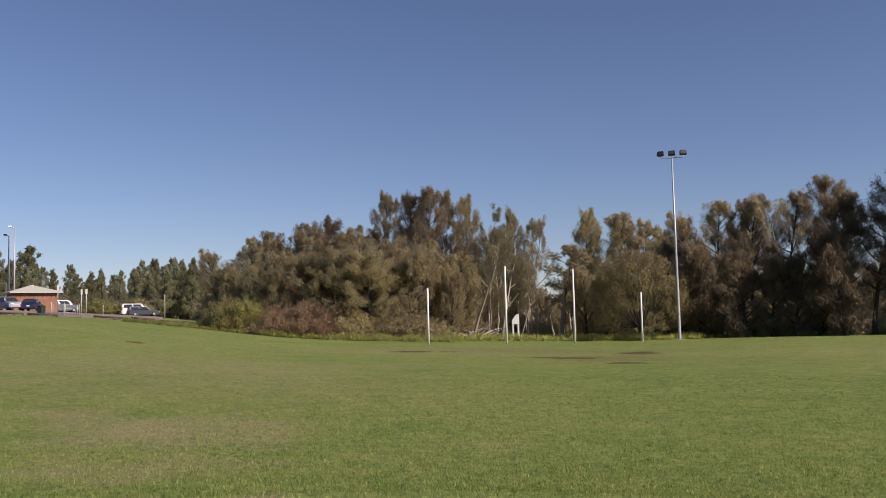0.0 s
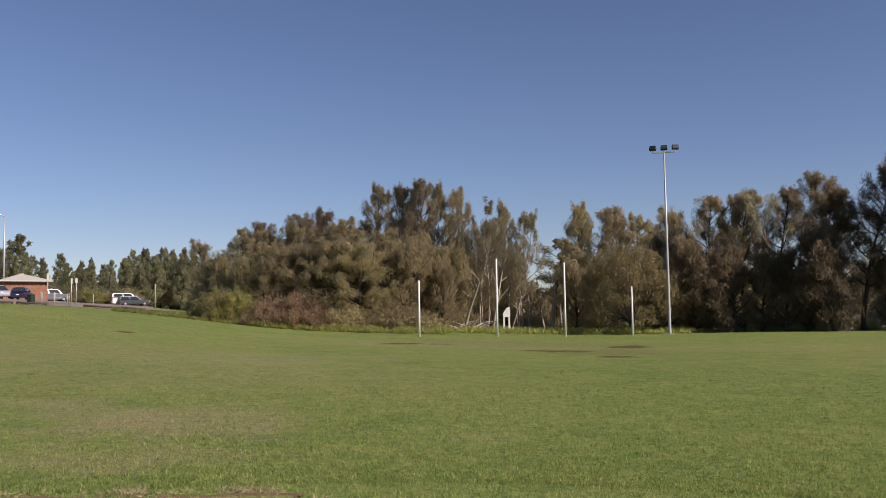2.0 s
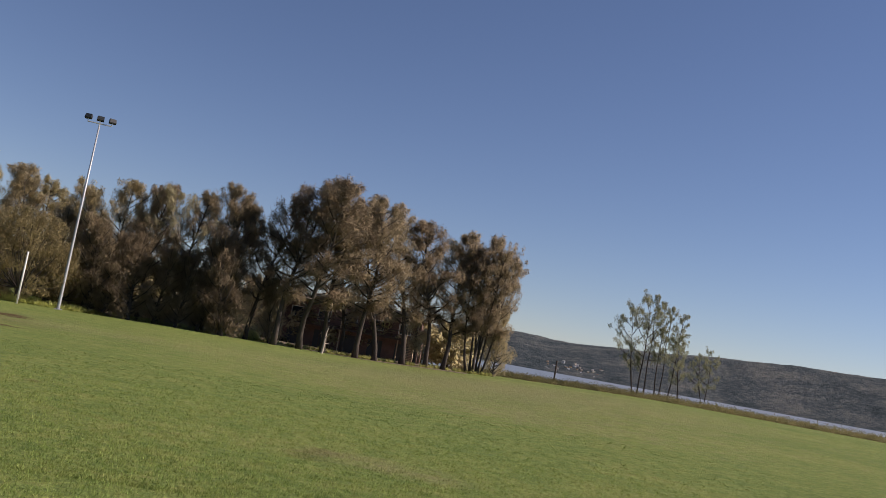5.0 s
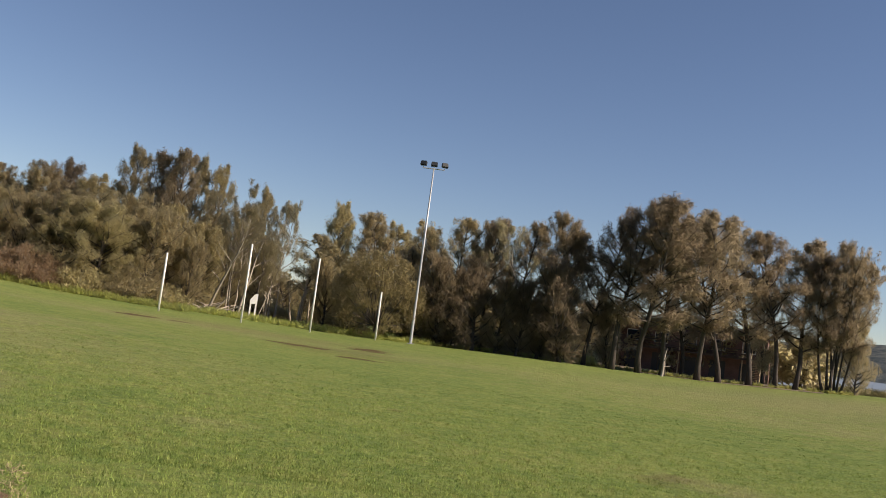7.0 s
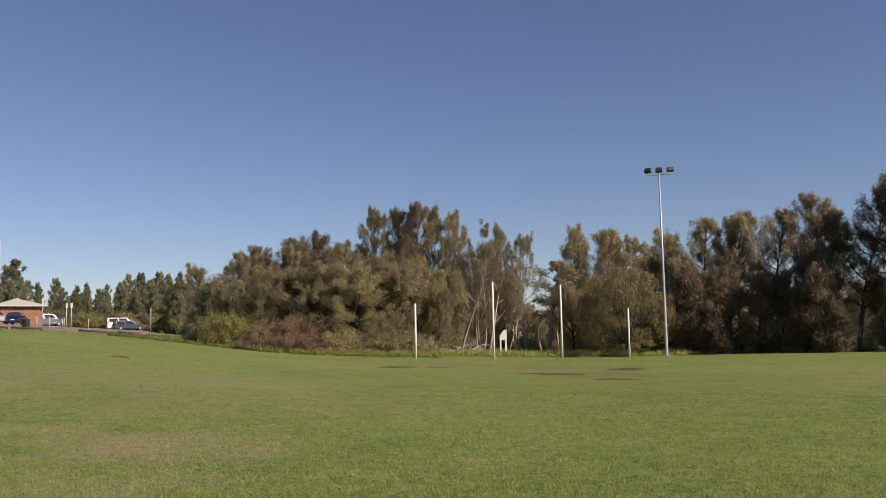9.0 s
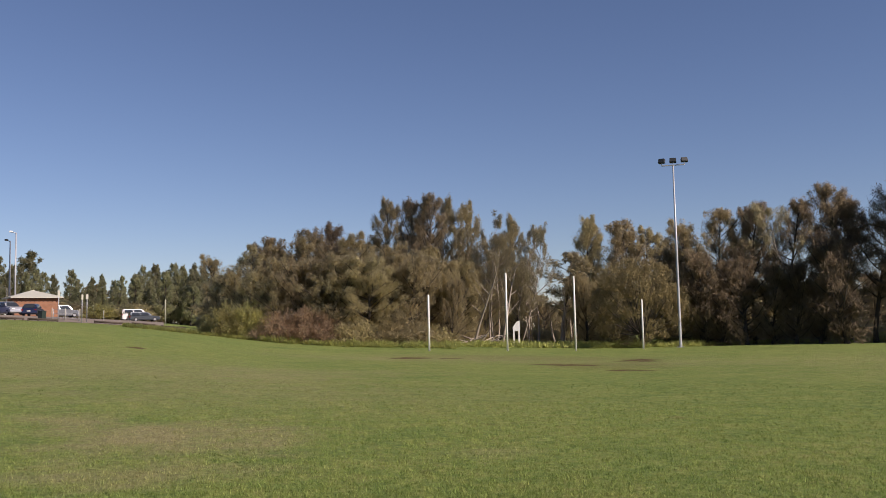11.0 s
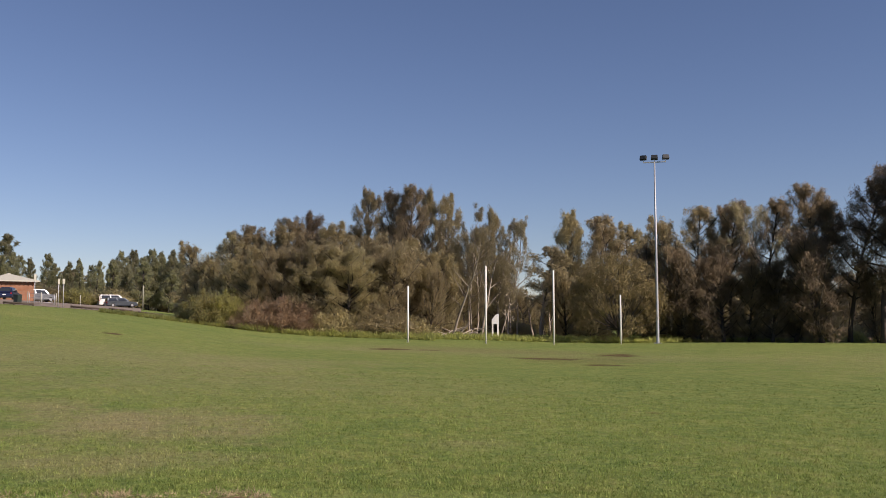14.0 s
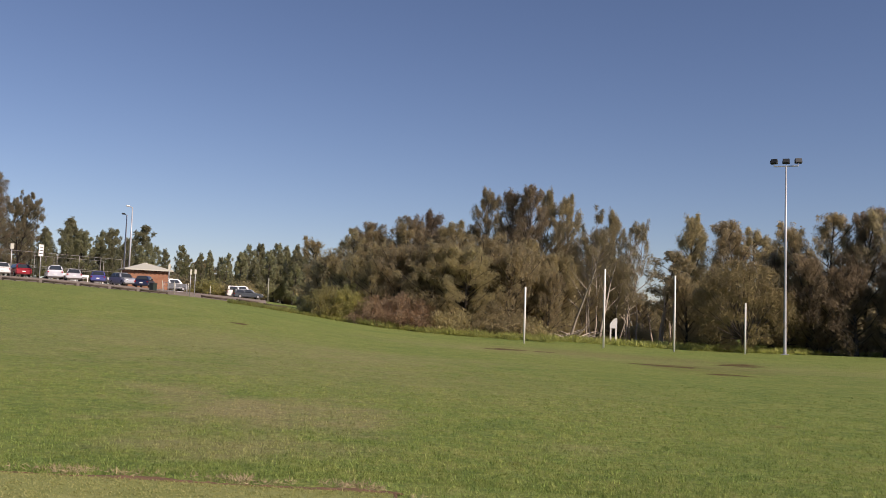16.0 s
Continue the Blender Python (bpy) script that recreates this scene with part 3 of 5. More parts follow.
# denser growth behind, which closes the view under the crowns
THICKET = [(-16.4 + 1.5 * i + 0.5 * math.sin(i * 2.1), 100 + (i * 7) % 14, 1.9 + 0.9 * math.sin(i * 1.7) ** 2) for i in range(42)]
THICKET = [(a, d, 1.0 if 6.5 < a < 9.8 else e) for a, d, e in THICKET]
plant(dome, 14.3, 71, 8.1, 20)
plant(dome, 17.0, 73, 5.4, 160, 0.7, label="small rounded olive-coloured tree with foliage to the ground")
for k, (az, dist, el) in enumerate(THICKET):
    plant(thicket_tree, az, dist, top_to_height(el, az, dist), k * 97 % 360, 1.35, group="thicket trees")
for k, (model, az, dist, el, wide) in enumerate(STAND):
    plant(model, az, dist, 1.02 * top_to_height(el, az, dist), k * 67 % 360, wide * 1.2, group="trees behind the goals")
for k, (az, dist, el, wide) in enumerate([(-15.2, 77, 3.6, 1.0), (-13.4, 76, 4.0, 1.0), (-12.0, 75, 4.4, 1.0), (-9.7, 74, 4.6, 1.0), (-7.2, 73, 4.4, 1.0), (-4.0, 73, 5.0, 1.0),
                                          (-2.9, 72, 3.6, 0.9), (-1.4, 73, 4.8, 1.0), (0.1, 72.5, 3.6, 0.9), (0.9, 75, 4.6, 0.9), (2.8, 79, 4.6, 0.8), (5.2, 82, 4.2, 0.8), (10.4, 79, 3.4, 0.8),
                                          (-12.6, 72, 3.4, 0.9), (-9.0, 72.5, 4.4, 0.9), (-5.9, 72, 4.4, 0.9), (-16.5, 79, 3.2, 1.0), (-14.4, 74.5, 3.6, 1.0), (-8.0, 75, 5.4, 0.9), (-5.2, 74, 5.0, 0.9), (-3.4, 75, 5.4, 0.9),
                                          (-0.6, 76, 5.6, 0.9), (0.4, 70.5, 3.0, 0.7), (16.0, 77, 5.0, 0.9), (19.6, 72.5, 4.2, 0.9), (24.2, 72.5, 4.0, 0.9), (27.0, 73, 4.4, 0.9),
                                          (30.4, 75, 3.6, 0.7), (18.8, 73, 4.8, 0.9), (22.8, 73, 3.8, 1.0), (25.6, 73.5, 4.6, 0.9)]):
    # beyond 15 degrees the young trees take the foliage with shade painted in
    plant(infill[2 if az > 15 else k % 2], az, dist, top_to_height(el, az, dist), k * 59 % 360, wide, group="young trees at the wood's edge")
for k, (model, az, dist, el, wide) in enumerate(BLOCK):
    plant(model, az, dist, top_to_height(el, az, dist), k * 83 % 360, wide * 1.22, group="trees beside the clubhouse")
plant(leaning_oak, 45.6, 83, top_to_height(9.7, 46.2, 83), 140, 0.85, (0, 3), group="trees beside the clubhouse")
plant(leaning_oak, 46.3, 84, top_to_height(9.6, 46.6, 84), -46, 0.72, (0, 5), group="trees beside the clubhouse")
plant(bushy[0], 47.4, 85, top_to_height(4.6, 47.6, 85), 20, 0.55, label="low leafy tree at the end of the wood")
# far row beyond the car park
for k, (az, el, i) in enumerate([(-40, 4.3, 1), (-38.8, 3.8, 0), (-34.8, 3.6, 0), (-33.2, 4.2, 0), (-32.3, 3.2, 2), (-31.5, 4.0, 1), (-30.5, 3.3, 1), (-29.6, 3.7, 0), (-28.5, 3.2, 1), (-27.8, 3.5, 0),
                                 (-27.0, 3.1, 2), (-26.1, 3.5, 0), (-25.2, 2.8, 1), (-24.4, 3.0, 2), (-23.8, 3.2, 2), (-22.9, 3.1, 1), (-22.0, 3.3, 0), (-21.0, 3.9, 1), (-20.3, 4.1, 0),
                                 (-19.6, 4.1, 1), (-18.9, 4.0, 0), (-18.3, 4.15, 2), (-17.5, 3.9, 0), (-16.6, 3.6, 1), (-25.6, 2.3, 1), (-29.0, 2.2, 1), (-36.4, 3.0, 1), (-42, 4.0, 0), (-44, 3.6, 1)]):
    d = 142 + (k * 37) % 17
    plant(far_oaks[i], az, d, 0.97 * top_to_height(el, az, d), k * 71 % 360, 0.85, group="far row of trees")
    plant(far_oaks[(i + 1) % 3], az + 0.45, d + 7, (0.78 + 0.17 * math.sin(k * 2.3)) * top_to_height(el, az, d), k * 131 % 360, 0.8, group="far row of trees")
plant(far_gum, -36.3, 122, top_to_height(5.9, -36.3, 122), 40, 0.8)
plant(oaks[1], -38.5, 112, top_to_height(7.2, -39.6, 112), 10, 1.0)
for k in range(17):
    az = -47 + 1.13 * k
    d = 150 + (k * 5) % 9
    plant(far_oaks[k % 3], az, d, top_to_height(3.9 + 0.7 * math.sin(k * 1.7), az, d), k * 89 % 360, 1.25, group="far row of trees")
for k in range(20):
    az = -46 + 1.55 * k
    plant(thicket_tree, az, 163 + k % 4 * 2, top_to_height(1.7 + 0.5 * math.sin(k * 1.9), az, 164), k * 77 % 360, 1.5, label="low dense bush beyond the car park", group="far bushes")
for k in range(9):
    az = -22.0 + 0.62 * k
    plant(far_oaks[k % 3], az, 134 + k % 3 * 2, top_to_height(3.1 + 0.5 * math.sin(k * 2.9), az, 134), k * 119 % 360, 1.15, group="far row of trees")
# lone trees by the water
for model, az, el, turn, wide, lean, label in (
        (shore, 57.7, 6.9, 30, 0.95, (0, -3), ""), (wisp, 58.5, 7.6, 0, 0.9, (0, 0), ""), (wisp, 59.2, 7.2, 90, 0.9, (0, 1), ""), (wisp, 59.5, 6.9, 200, 0.8, (-2, 2), ""),
        (wisp, 60.1, 6.4, -60, 1.0, (0, 4), "slender leaning waterside tree with small tufts"), (shore, 60.9, 5.1, 150, 0.75, (0, 9), "leaning thin-crowned waterside tree"),
        (shore, 62.4, 3.9, 60, 0.9, (0, 4), "low dark waterside tree")):
    plant(model, az, 104 + az % 3, top_to_height(el, az, 105), turn, wide, lean, label=label)


# ---- goal posts ----
def goal_post(az, dist, height, name, label):
    g = thing(name, label, "goal post", stand(az, dist, 0), group="goal posts")
    r = 0.075
    part("pole", tubed([(0, 0, -0.05), (0, 0, height * 0.5), (0, 0, height - 0.03), (0, 0, height)], [r, r, r * 0.95, r * 0.7], 12), WHITE_PAINT, g)
    return g


for az, dist, h, n in ((-1.3, 57.6, 4.15, "behind_post"), (4.50, 60.2, 6.0, "goal_post"), (9.52, 63.3, 6.0, "goal_post"), (14.38, 66.9, 4.15, "behind_post")):
    goal_post(az, dist, h, n, "tall white-painted steel goal post" if h > 5 else "shorter white-painted steel outer goal post")


# ---- light pole ----
def light_pole(az, dist, height, turn, label):
    g = thing("light_pole", label, "light pole", stand(az, dist, turn))
    part("mast", tubed([(0, 0, -0.1), (0, 0, 0.3), (0, 0, height * 0.5), (0, 0, height)], [0.150, 0.135, 0.100, 0.065], 14), GALV, g)
    part("base_plate", boxed(-0.3, -0.3, 0.0, 0.3, 0.3, 0.06, bevel=0.01), GALV, g)
    part("crossarm", boxed(-0.98, -0.05, height - 0.03, 0.98, 0.05, height + 0.06, bevel=0.015), GALV, g)
    for x, t in ((-0.95, 18), (0.0, 0), (0.95, -18)):
        bm = bmesh.new()
        prism(bm, [(-0.30, -0.18), (0.30, -0.18), (0.27, 0.22), (-0.27, 0.22)], -0.14, 0.16)
        bmesh.ops.bevel(bm, geom=list(bm.edges), offset=0.03, segments=2, affect="EDGES")
        f = part("floodlight", bm, DARK_METAL, g, "dark floodlight head")
        f.matrix_basis = pose(x, -0.08, height + 0.42, 22, 0, t)
        p = part("lens", boxed(-0.24, -0.165, -0.14, 0.24, -0.142, 0.18, bevel=0.008), LENS_GLASS, f)
        part("bracket", tubed([(x, 0, height + 0.05), (x, 0, height + 0.30)], [0.035, 0.035], 6), GALV, g)
    return g


light_pole(17.0, 69.0, 15.75, -17 + 180, "tall tapered galvanised steel floodlight pole with three lamp heads")


def street_pole(az, dist, height, label, arm=0.7, head_white=True):
    g = thing("car_park_light", label, "light pole", stand(az, dist, 20))
    part("mast", tubed([(0, 0, -0.1), (0, 0, height * 0.5), (0, 0, height)], [0.13, 0.11, 0.08], 10), GALV, g)
    part("arm", tubed([(0, 0, height - 0.1), (-arm, 0, height + 0.12)], [0.06, 0.05], 6), GALV, g)
    part("lamp_head", boxed(-arm - 0.35, -0.18, height + 0.02, -arm + 0.1, 0.18, height + 0.24, bevel=0.05), WHITE_PAINT if head_white else DARK_METAL, g)
    return g


street_pole(-29.65, 117, 10.2, "grey steel light pole behind the brick shed", 0.35, False)
street_pole(-29.3, 116, 11.3, "pale steel light pole with white lamp behind the brick shed", 0.5)


# ---- white stand by the trees ----
g = thing("white_board_stand", "white-painted board on two legs under the gum trees", "board", stand(5.2, 71.0, -5))
bm = bmesh.new()
prism(bm, [(-0.32, 1.42), (0.32, 1.42), (0.32, 2.36), (0.04, 2.28), (-0.32, 1.80)], -0.05, 0.05)
part("board", bm, WHITE_PAINT, g)
for x in (-0.25, 0.22):
    part("leg", boxed(x - 0.07, -0.045, -0.05, x + 0.07, 0.045, 1.43, bevel=0.01), WHITE_PAINT, g)


# ---- cars ----
def car(az, dist, turn, colour, label, length=4.3, width=1.72, height=1.45, style="hatch", metal=0.3):
    """A parked car, nose towards +x, as body, glass, wheels and lamps."""
    g = thing("car", label, "car", stand(az, dist, turn, 1.0, 0.03), group="parked cars")
    paint = car_paint("paint_" + label.split()[0], colour, metal)
    h, b = length / 2, width / 2
    belt = height * 0.62
    tail = {"hatch": -0.97, "wagon": -0.98, "sedan": -0.62, "van": -0.98}[style] * h
    nose = {"hatch": 0.52, "wagon": 0.50, "sedan": 0.48, "van": 0.62}[style] * h
    bm = bmesh.new()
    prism(bm, [(-h, 0.30), (-h * 0.93, 0.20), (h * 0.93, 0.20), (h, 0.32), (h * 0.985, 0.58), (h * 0.90, belt - 0.13), (nose, belt), (tail, belt), (-h * 0.985, belt - 0.05)], -b, b)
    bmesh.ops.bevel(bm, geom=[e for e in bm.edges], offset=0.10, segments=3, affect="EDGES")
    body = part("body", bm, paint, g)
    # cabin: a narrower lofted top
    r0, r1 = tail + (0.10 if style in ("wagon", "van") else 0.48 if style == "hatch" else 0.55), nose - (0.55 if style == "van" else 0.75)
    bm = bmesh.new()
    low = [(tail, -b * 0.97, belt - 0.02), (nose, -b * 0.97, belt - 0.02), (nose, b * 0.97, belt - 0.02), (tail, b * 0.97, belt - 0.02)]
    high = [(r0, -b * 0.70, height), (r1, -b * 0.70, height), (r1, b * 0.70, height), (r0, b * 0.70, height)]
    lo, hi = [bm.verts.new(p) for p in low], [bm.verts.new(p) for p in high]
    bm.faces.new(lo)
    bm.faces.new(hi[::-1])
    for i in range(4):
        j = (i + 1) % 4
        bm.faces.new((lo[j], lo[i], hi[i], hi[j]))
    bmesh.ops.recalc_face_normals(bm, faces=bm.faces)
    bmesh.ops.bevel(bm, geom=[e for e in bm.edges], offset=0.14, segments=4, affect="EDGES")
    part("cabin", bm, paint, g)

    def pane(name, corners, out):
        bm = bmesh.new()
        a = [bm.verts.new(Vector(c) + Vector(out) * 0.015) for c in corners]
        d = [bm.verts.new(Vector(c) - Vector(out) * 0.02) for c in corners]
        bm.faces.new(a)
        bm.faces.new(d[::-1])
        for i in range(4):
            j = (i + 1) % 4
            bm.faces.new((a[j], a[i], d[i], d[j]))
        bmesh.ops.recalc_face_normals(bm, faces=bm.faces)
        return part(name, bm, CAR_GLASS, g, "dark tinted glass")

    def lerp(p, q, t):
        return tuple(a + (c - a) * t for a, c in zip(p, q))

    for k, (i, j, name, out) in enumerate(((1, 2, "windscreen", (1, 0, 0.7)), (3, 0, "rear_window", (-1, 0, 0.4)))):
        a, b2, c, d = low[i], low[j], high[j], high[i]
        pane(name, [lerp(lerp(a, d, 0.14), lerp(b2, c, 0.14), 0.08), lerp(lerp(a, d, 0.14), lerp(b2, c, 0.14), 0.92),
                    lerp(lerp(a, d, 0.88), lerp(b2, c, 0.88), 0.90), lerp(lerp(a, d, 0.88), lerp(b2, c, 0.88), 0.10)], out)
    for i, j, y in ((0, 1, -1), (2, 3, 1)):
        a, b2, c, d = low[i], low[j], high[j], high[i]
        for s, e in ((0.08, 0.47), (0.51, 0.90)):
            pane("side_window", [lerp(lerp(a, d, 0.14), lerp(b2, c, 0.14), s), lerp(lerp(a, d, 0.14), lerp(b2, c, 0.14), e),
                                 lerp(lerp(a, d, 0.86), lerp(b2, c, 0.86), e), lerp(lerp(a, d, 0.86), lerp(b2, c, 0.86), s)], (0, y, 0.3))
    for x in (-h * 0.60, h * 0.62):
        for y in (-1, 1):
            w = tubed([(x, y * (b - 0.20), 0.30), (x, y * (b - 0.19), 0.30), (x, y * (b + 0.0), 0.30), (x, y * (b + 0.015), 0.30)], [0.27, 0.31, 0.31, 0.28], 16)
            t = part("tyre", w, TYRE, g)
            part("rim", tubed([(x, y * (b - 0.02), 0.30), (x, y * (b + 0.022), 0.30)], [0.20, 0.19], 12), RIM, t)
    for y in (-1, 1):
        part("headlight", boxed(h - 0.16, y * b * 0.62 - 0.17, 0.60, h - 0.015, y * b * 0.62 + 0.17, 0.74, bevel=0.02), CLEAR_LAMP, g)
        part("tail_light", boxed(-h - 0.012, y * b * 0.84 - 0.08, belt - 0.26, -h + 0.10, y * b * 0.84 + 0.08, belt - 0.10, bevel=0.02), RED_LAMP, g)
    for x, n in ((-h - 0.015, "rear_bumper"), (h - 0.10, "front_bumper")):
        part(n, boxed(x, -b * 0.92, 0.28, x + 0.115, b * 0.92, 0.46, bevel=0.03), paint, g)
    part("number_plate", boxed(-h - 0.028, -0.18, 0.50, -h - 0.012, 0.18, 0.61, bevel=0.003), WHITE_PAINT, g)
    return g


def facing(az, off=0.0):
    """The turn about z of something whose +x points away from the middle of the field, plus off."""
    return 90 - az + off


car(-37.6, 99, facing(-37.6, 6), (0.72, 0.72, 0.71), "white hatchback parked at the field's edge")
car(-36.4, 99, facing(-36.4, 10), (0.30, 0.012, 0.018), "red hatchback parked tail to the field", 4.2)
car(-34.2, 100, facing(-34.2, -1), (0.60, 0.61, 0.64), "white four-wheel drive parked tail to the field", 4.5, 1.8, 1.60, "wagon")
car(-32.95, 100, facing(-32.95, -1), (0.64, 0.64, 0.65), "white sedan parked tail to the field", 4.6, 1.76, 1.42, "sedan")
car(-31.25, 100, facing(-31.25, -8), (0.09, 0.10, 0.30), "deep blue hatchback parked tail to the field", 4.1)
car(-29.65, 100, facing(-29.65, 202), (0.42, 0.44, 0.47), "silver hatchback parked nose to the field", 4.3, 1.74, 1.55, "hatch", 0.3)
car(-28.15, 100, facing(-28.15, -17), (0.020, 0.028, 0.075), "dark blue hatchback parked beside the brick shed", 4.1, 1.7, 1.42)
car(-26.4, 117, facing(-26.4, -75), (0.22, 0.24, 0.26), "grey people mover parked past the brick shed", 4.6, 1.8, 1.65, "van", 0.5)
car(-21.25, 128, facing(-21.25, -80), (0.10, 0.12, 0.14), "grey-blue station wagon parked side on", 4.7, 1.75, 1.45, "wagon", 0.5)
car(-21.75, 131, facing(-21.75, -80), (0.78, 0.78, 0.76), "white van parked behind the wagon", 4.6, 1.85, 1.85, "van", 0.0)


# ---- brick shed ----
def shed(az, dist, turn):
    g = thing("brick_shed", "small orange brick shed with pale hipped roof", "shed", stand(az, dist, turn))
    w, d, h, t = 2.5, 2.1, 2.25, 0.22
    part("wall", boxed(-w, -d, -0.3, w, -d + t, h), BRICK, g)
    part("wall", boxed(-w, d - t, -0.3, w, d, h), BRICK, g)
    part("wall", boxed(w - t, -d + t, -0.3, w, d - t, h), BRICK, g)
    part("wall", boxed(-w, -d + t, -0.3, -w + t, -0.5, h), BRICK, g)
    part("wall", boxed(-w, 0.5, -0.3, -w + t, d - t, h), BRICK, g)
    part("lintel", boxed(-w, -0.5, 2.02, -w + t, 0.5, h), BRICK, g)
    part("door", boxed(-w + 0.08, -0.495, -0.02, -w + 0.13, 0.495, 2.02), DARK_METAL, g, "dark steel door")
    o = 0.55
    bm = bmesh.new()
    e = [bm.verts.new(p) for p in ((-w - o, -d - o, h - 0.02), (w + o, -d - o, h - 0.02), (w + o, d + o, h - 0.02), (-w - o, d + o, h - 0.02))]
    e2 = [bm.verts.new(v.co + Vector((0, 0, 0.14))) for v in e]
    r = [bm.verts.new((-0.22, 0, h + 1.0)), bm.verts.new((0.22, 0, h + 1.0))]
    bm.faces.new(e[::-1])
    for i in range(4):
        j = (i + 1) % 4
        bm.faces.new((e[i], e[j], e2[j], e2[i]))
    bm.faces.new((e2[0], e2[1], r[1], r[0]))
    bm.faces.new((e2[1], e2[2], r[1]))
    bm.faces.new((e2[2], e2[3], r[0], r[1]))
    bm.faces.new((e2[3], e2[0], r[0]))
    bmesh.ops.recalc_face_normals(bm, faces=bm.faces)
    roof = part("roof", bm, ROOF_PALE, g, "pale sheet hipped roof")
    part("ridge_cap", tubed([(-0.25, 0, h + 1.0), (0.25, 0, h + 1.0)], [0.07, 0.07], 6), ROOF_PALE, roof)
    for i in range(13):
        x = -w - 0.55 + i * (2 * w + 1.1) / 12
        part("rafter_end", boxed(x - 0.05, -d - o + 0.04, h - 0.16, x + 0.05, -d - 0.01, h - 0.025), TIMBER, roof)
    return g


shed(-28.2, 107, 24.5 + 12)


# ---- fences, rails, signs ----
def log_rail(az0, az1, dist, label):
    a, b = spot_at(az0, dist), spot_at(az1, dist)
    g = thing("log_rail", label, "barrier", Matrix.Translation(a), group="log rails")
    v = b - a
    part("rail", tubed([(0, 0, 0.20), v * 0.5 + Vector((0, 0, 0.20)), v + Vector((0, 0, 0.20))], [0.11, 0.105, 0.10], 8), TIMBER, g)
    for s in (0.03, 0.35, 0.66, 0.97):
        p = v * s
        part("post", tubed([p + Vector((0, 0, -0.1)), p + Vector((0, 0, 0.15))], [0.10, 0.10], 8), TIMBER, g)


for a0, a1, dd in ((-40, -37.6, 90.6), (-37.4, -35.1, 90.6), (-34.9, -32.7, 90.6), (-32.5, -30.6, 90.8), (-30.4, -28.7, 91), (-28.5, -26.6, 91), (-24.4, -22.4, 92), (-22.0, -20.5, 93), (-20.2, -18.6, 92)):
    log_rail(a0, a1, dd, "weathered low log rail along the car park")


def post(az, dist, height, r, material, name, label, category="post"):
    g = thing(name, label, category, stand(az, dist))
    part("shaft", tubed([(0, 0, -0.1), (0, 0, height - 0.04), (0, 0, height)], [r, r, r * 0.7], 8), material, g)
    return g


def sign(az, dist, height, w, h, label, turn=0.0, lines=0):
    g = thing("sign", label, "sign", stand(az, dist, -az + turn))
    part("shaft", tubed([(0, 0.04, -0.1), (0, 0.04, height)], [0.045, 0.045], 8), GALV, g)
    p = part("panel", boxed(-w / 2, -0.02, height - h, w / 2, 0.0, height, bevel=0.005), WHITE_PAINT if lines else ROOF_PALE, g)
    for k in range(lines):
        z = height - h * (k + 0.8) / (lines + 0.6)
        part("text_bar", boxed(-w * 0.36, -0.026, z - 0.05, w * 0.36, -0.021, z + 0.05), DARK_METAL, p)
    return g


sign(-36.9, 95, 3.8, 0.4, 0.6, "tall pale sign on a pole by the cars", 20)
sign(-35.1, 96, 3.9, 0.5, 1.3, "white notice board on poles by the cars", 10, 3)
sign(-26.6, 94, 3.3, 0.26, 0.7, "narrow pale sign on a pole by the gate", 10)
sign(-25.15, 91, 3.1, 0.22, 0.6, "narrow pale sign at the car park gate", 30)
sign(-24.85, 93, 3.1, 0.26, 0.55, "small pale sign at the car park gate", 10)
post(-19.9, 104, 3.1, 0.06, ROOF_PALE, "post", "slim pale timber post at the road's end")
for az in (-27.0, -26.2, -25.3, -23.8):
    post(az, 94, 1.35, 0.05, ROOF_PALE, "bollard", "pale grey steel gate post", "post")


def gate(az0, az1, dist, label):
    a, b = spot_at(az0, dist), spot_at(az1, dist)
    g = thing("gate", label, "gate", Matrix.Translation(a))
    v = b - a
    for z in (0.25, 0.7, 1.15):
        part("rail", tubed([(0, 0, z), v + Vector((0, 0, z))], [0.022, 0.022], 6), GALV, g)
    for s in (0.0, 0.5, 1.0):
        p = v * s
        part("upright", tubed([p + Vector((0, 0, -0.05)), p + Vector((0, 0, 1.2))], [0.035, 0.035], 6), GALV, g)


gate(-26.9, -25.4, 94.3, "white tubular steel gate across the car park entry")

# litter bin
g = thing("wheelie_bin", "dark green wheeled bin at the edge of the field", "bin", stand(-27.6, 92.5, -20))
bm = bmesh.new()
prism(bm, [(-0.25, 0.06), (0.25, 0.06), (0.31, 1.0), (-0.31, 1.0)], -0.3, 0.3)
part("body", bm, plain("bin_plastic", (0.02, 0.035, 0.028), 0.5), g)
part("lid", boxed(-0.34, -0.34, 1.0, 0.34, 0.32, 1.07, bevel=0.02), DARK_METAL, g)
for y in (-0.24, 0.24):
    part("wheel", tubed([(-0.27, y - 0.03, 0.1), (-0.27, y + 0.03, 0.1)], [0.1, 0.1], 10), TYRE, g)


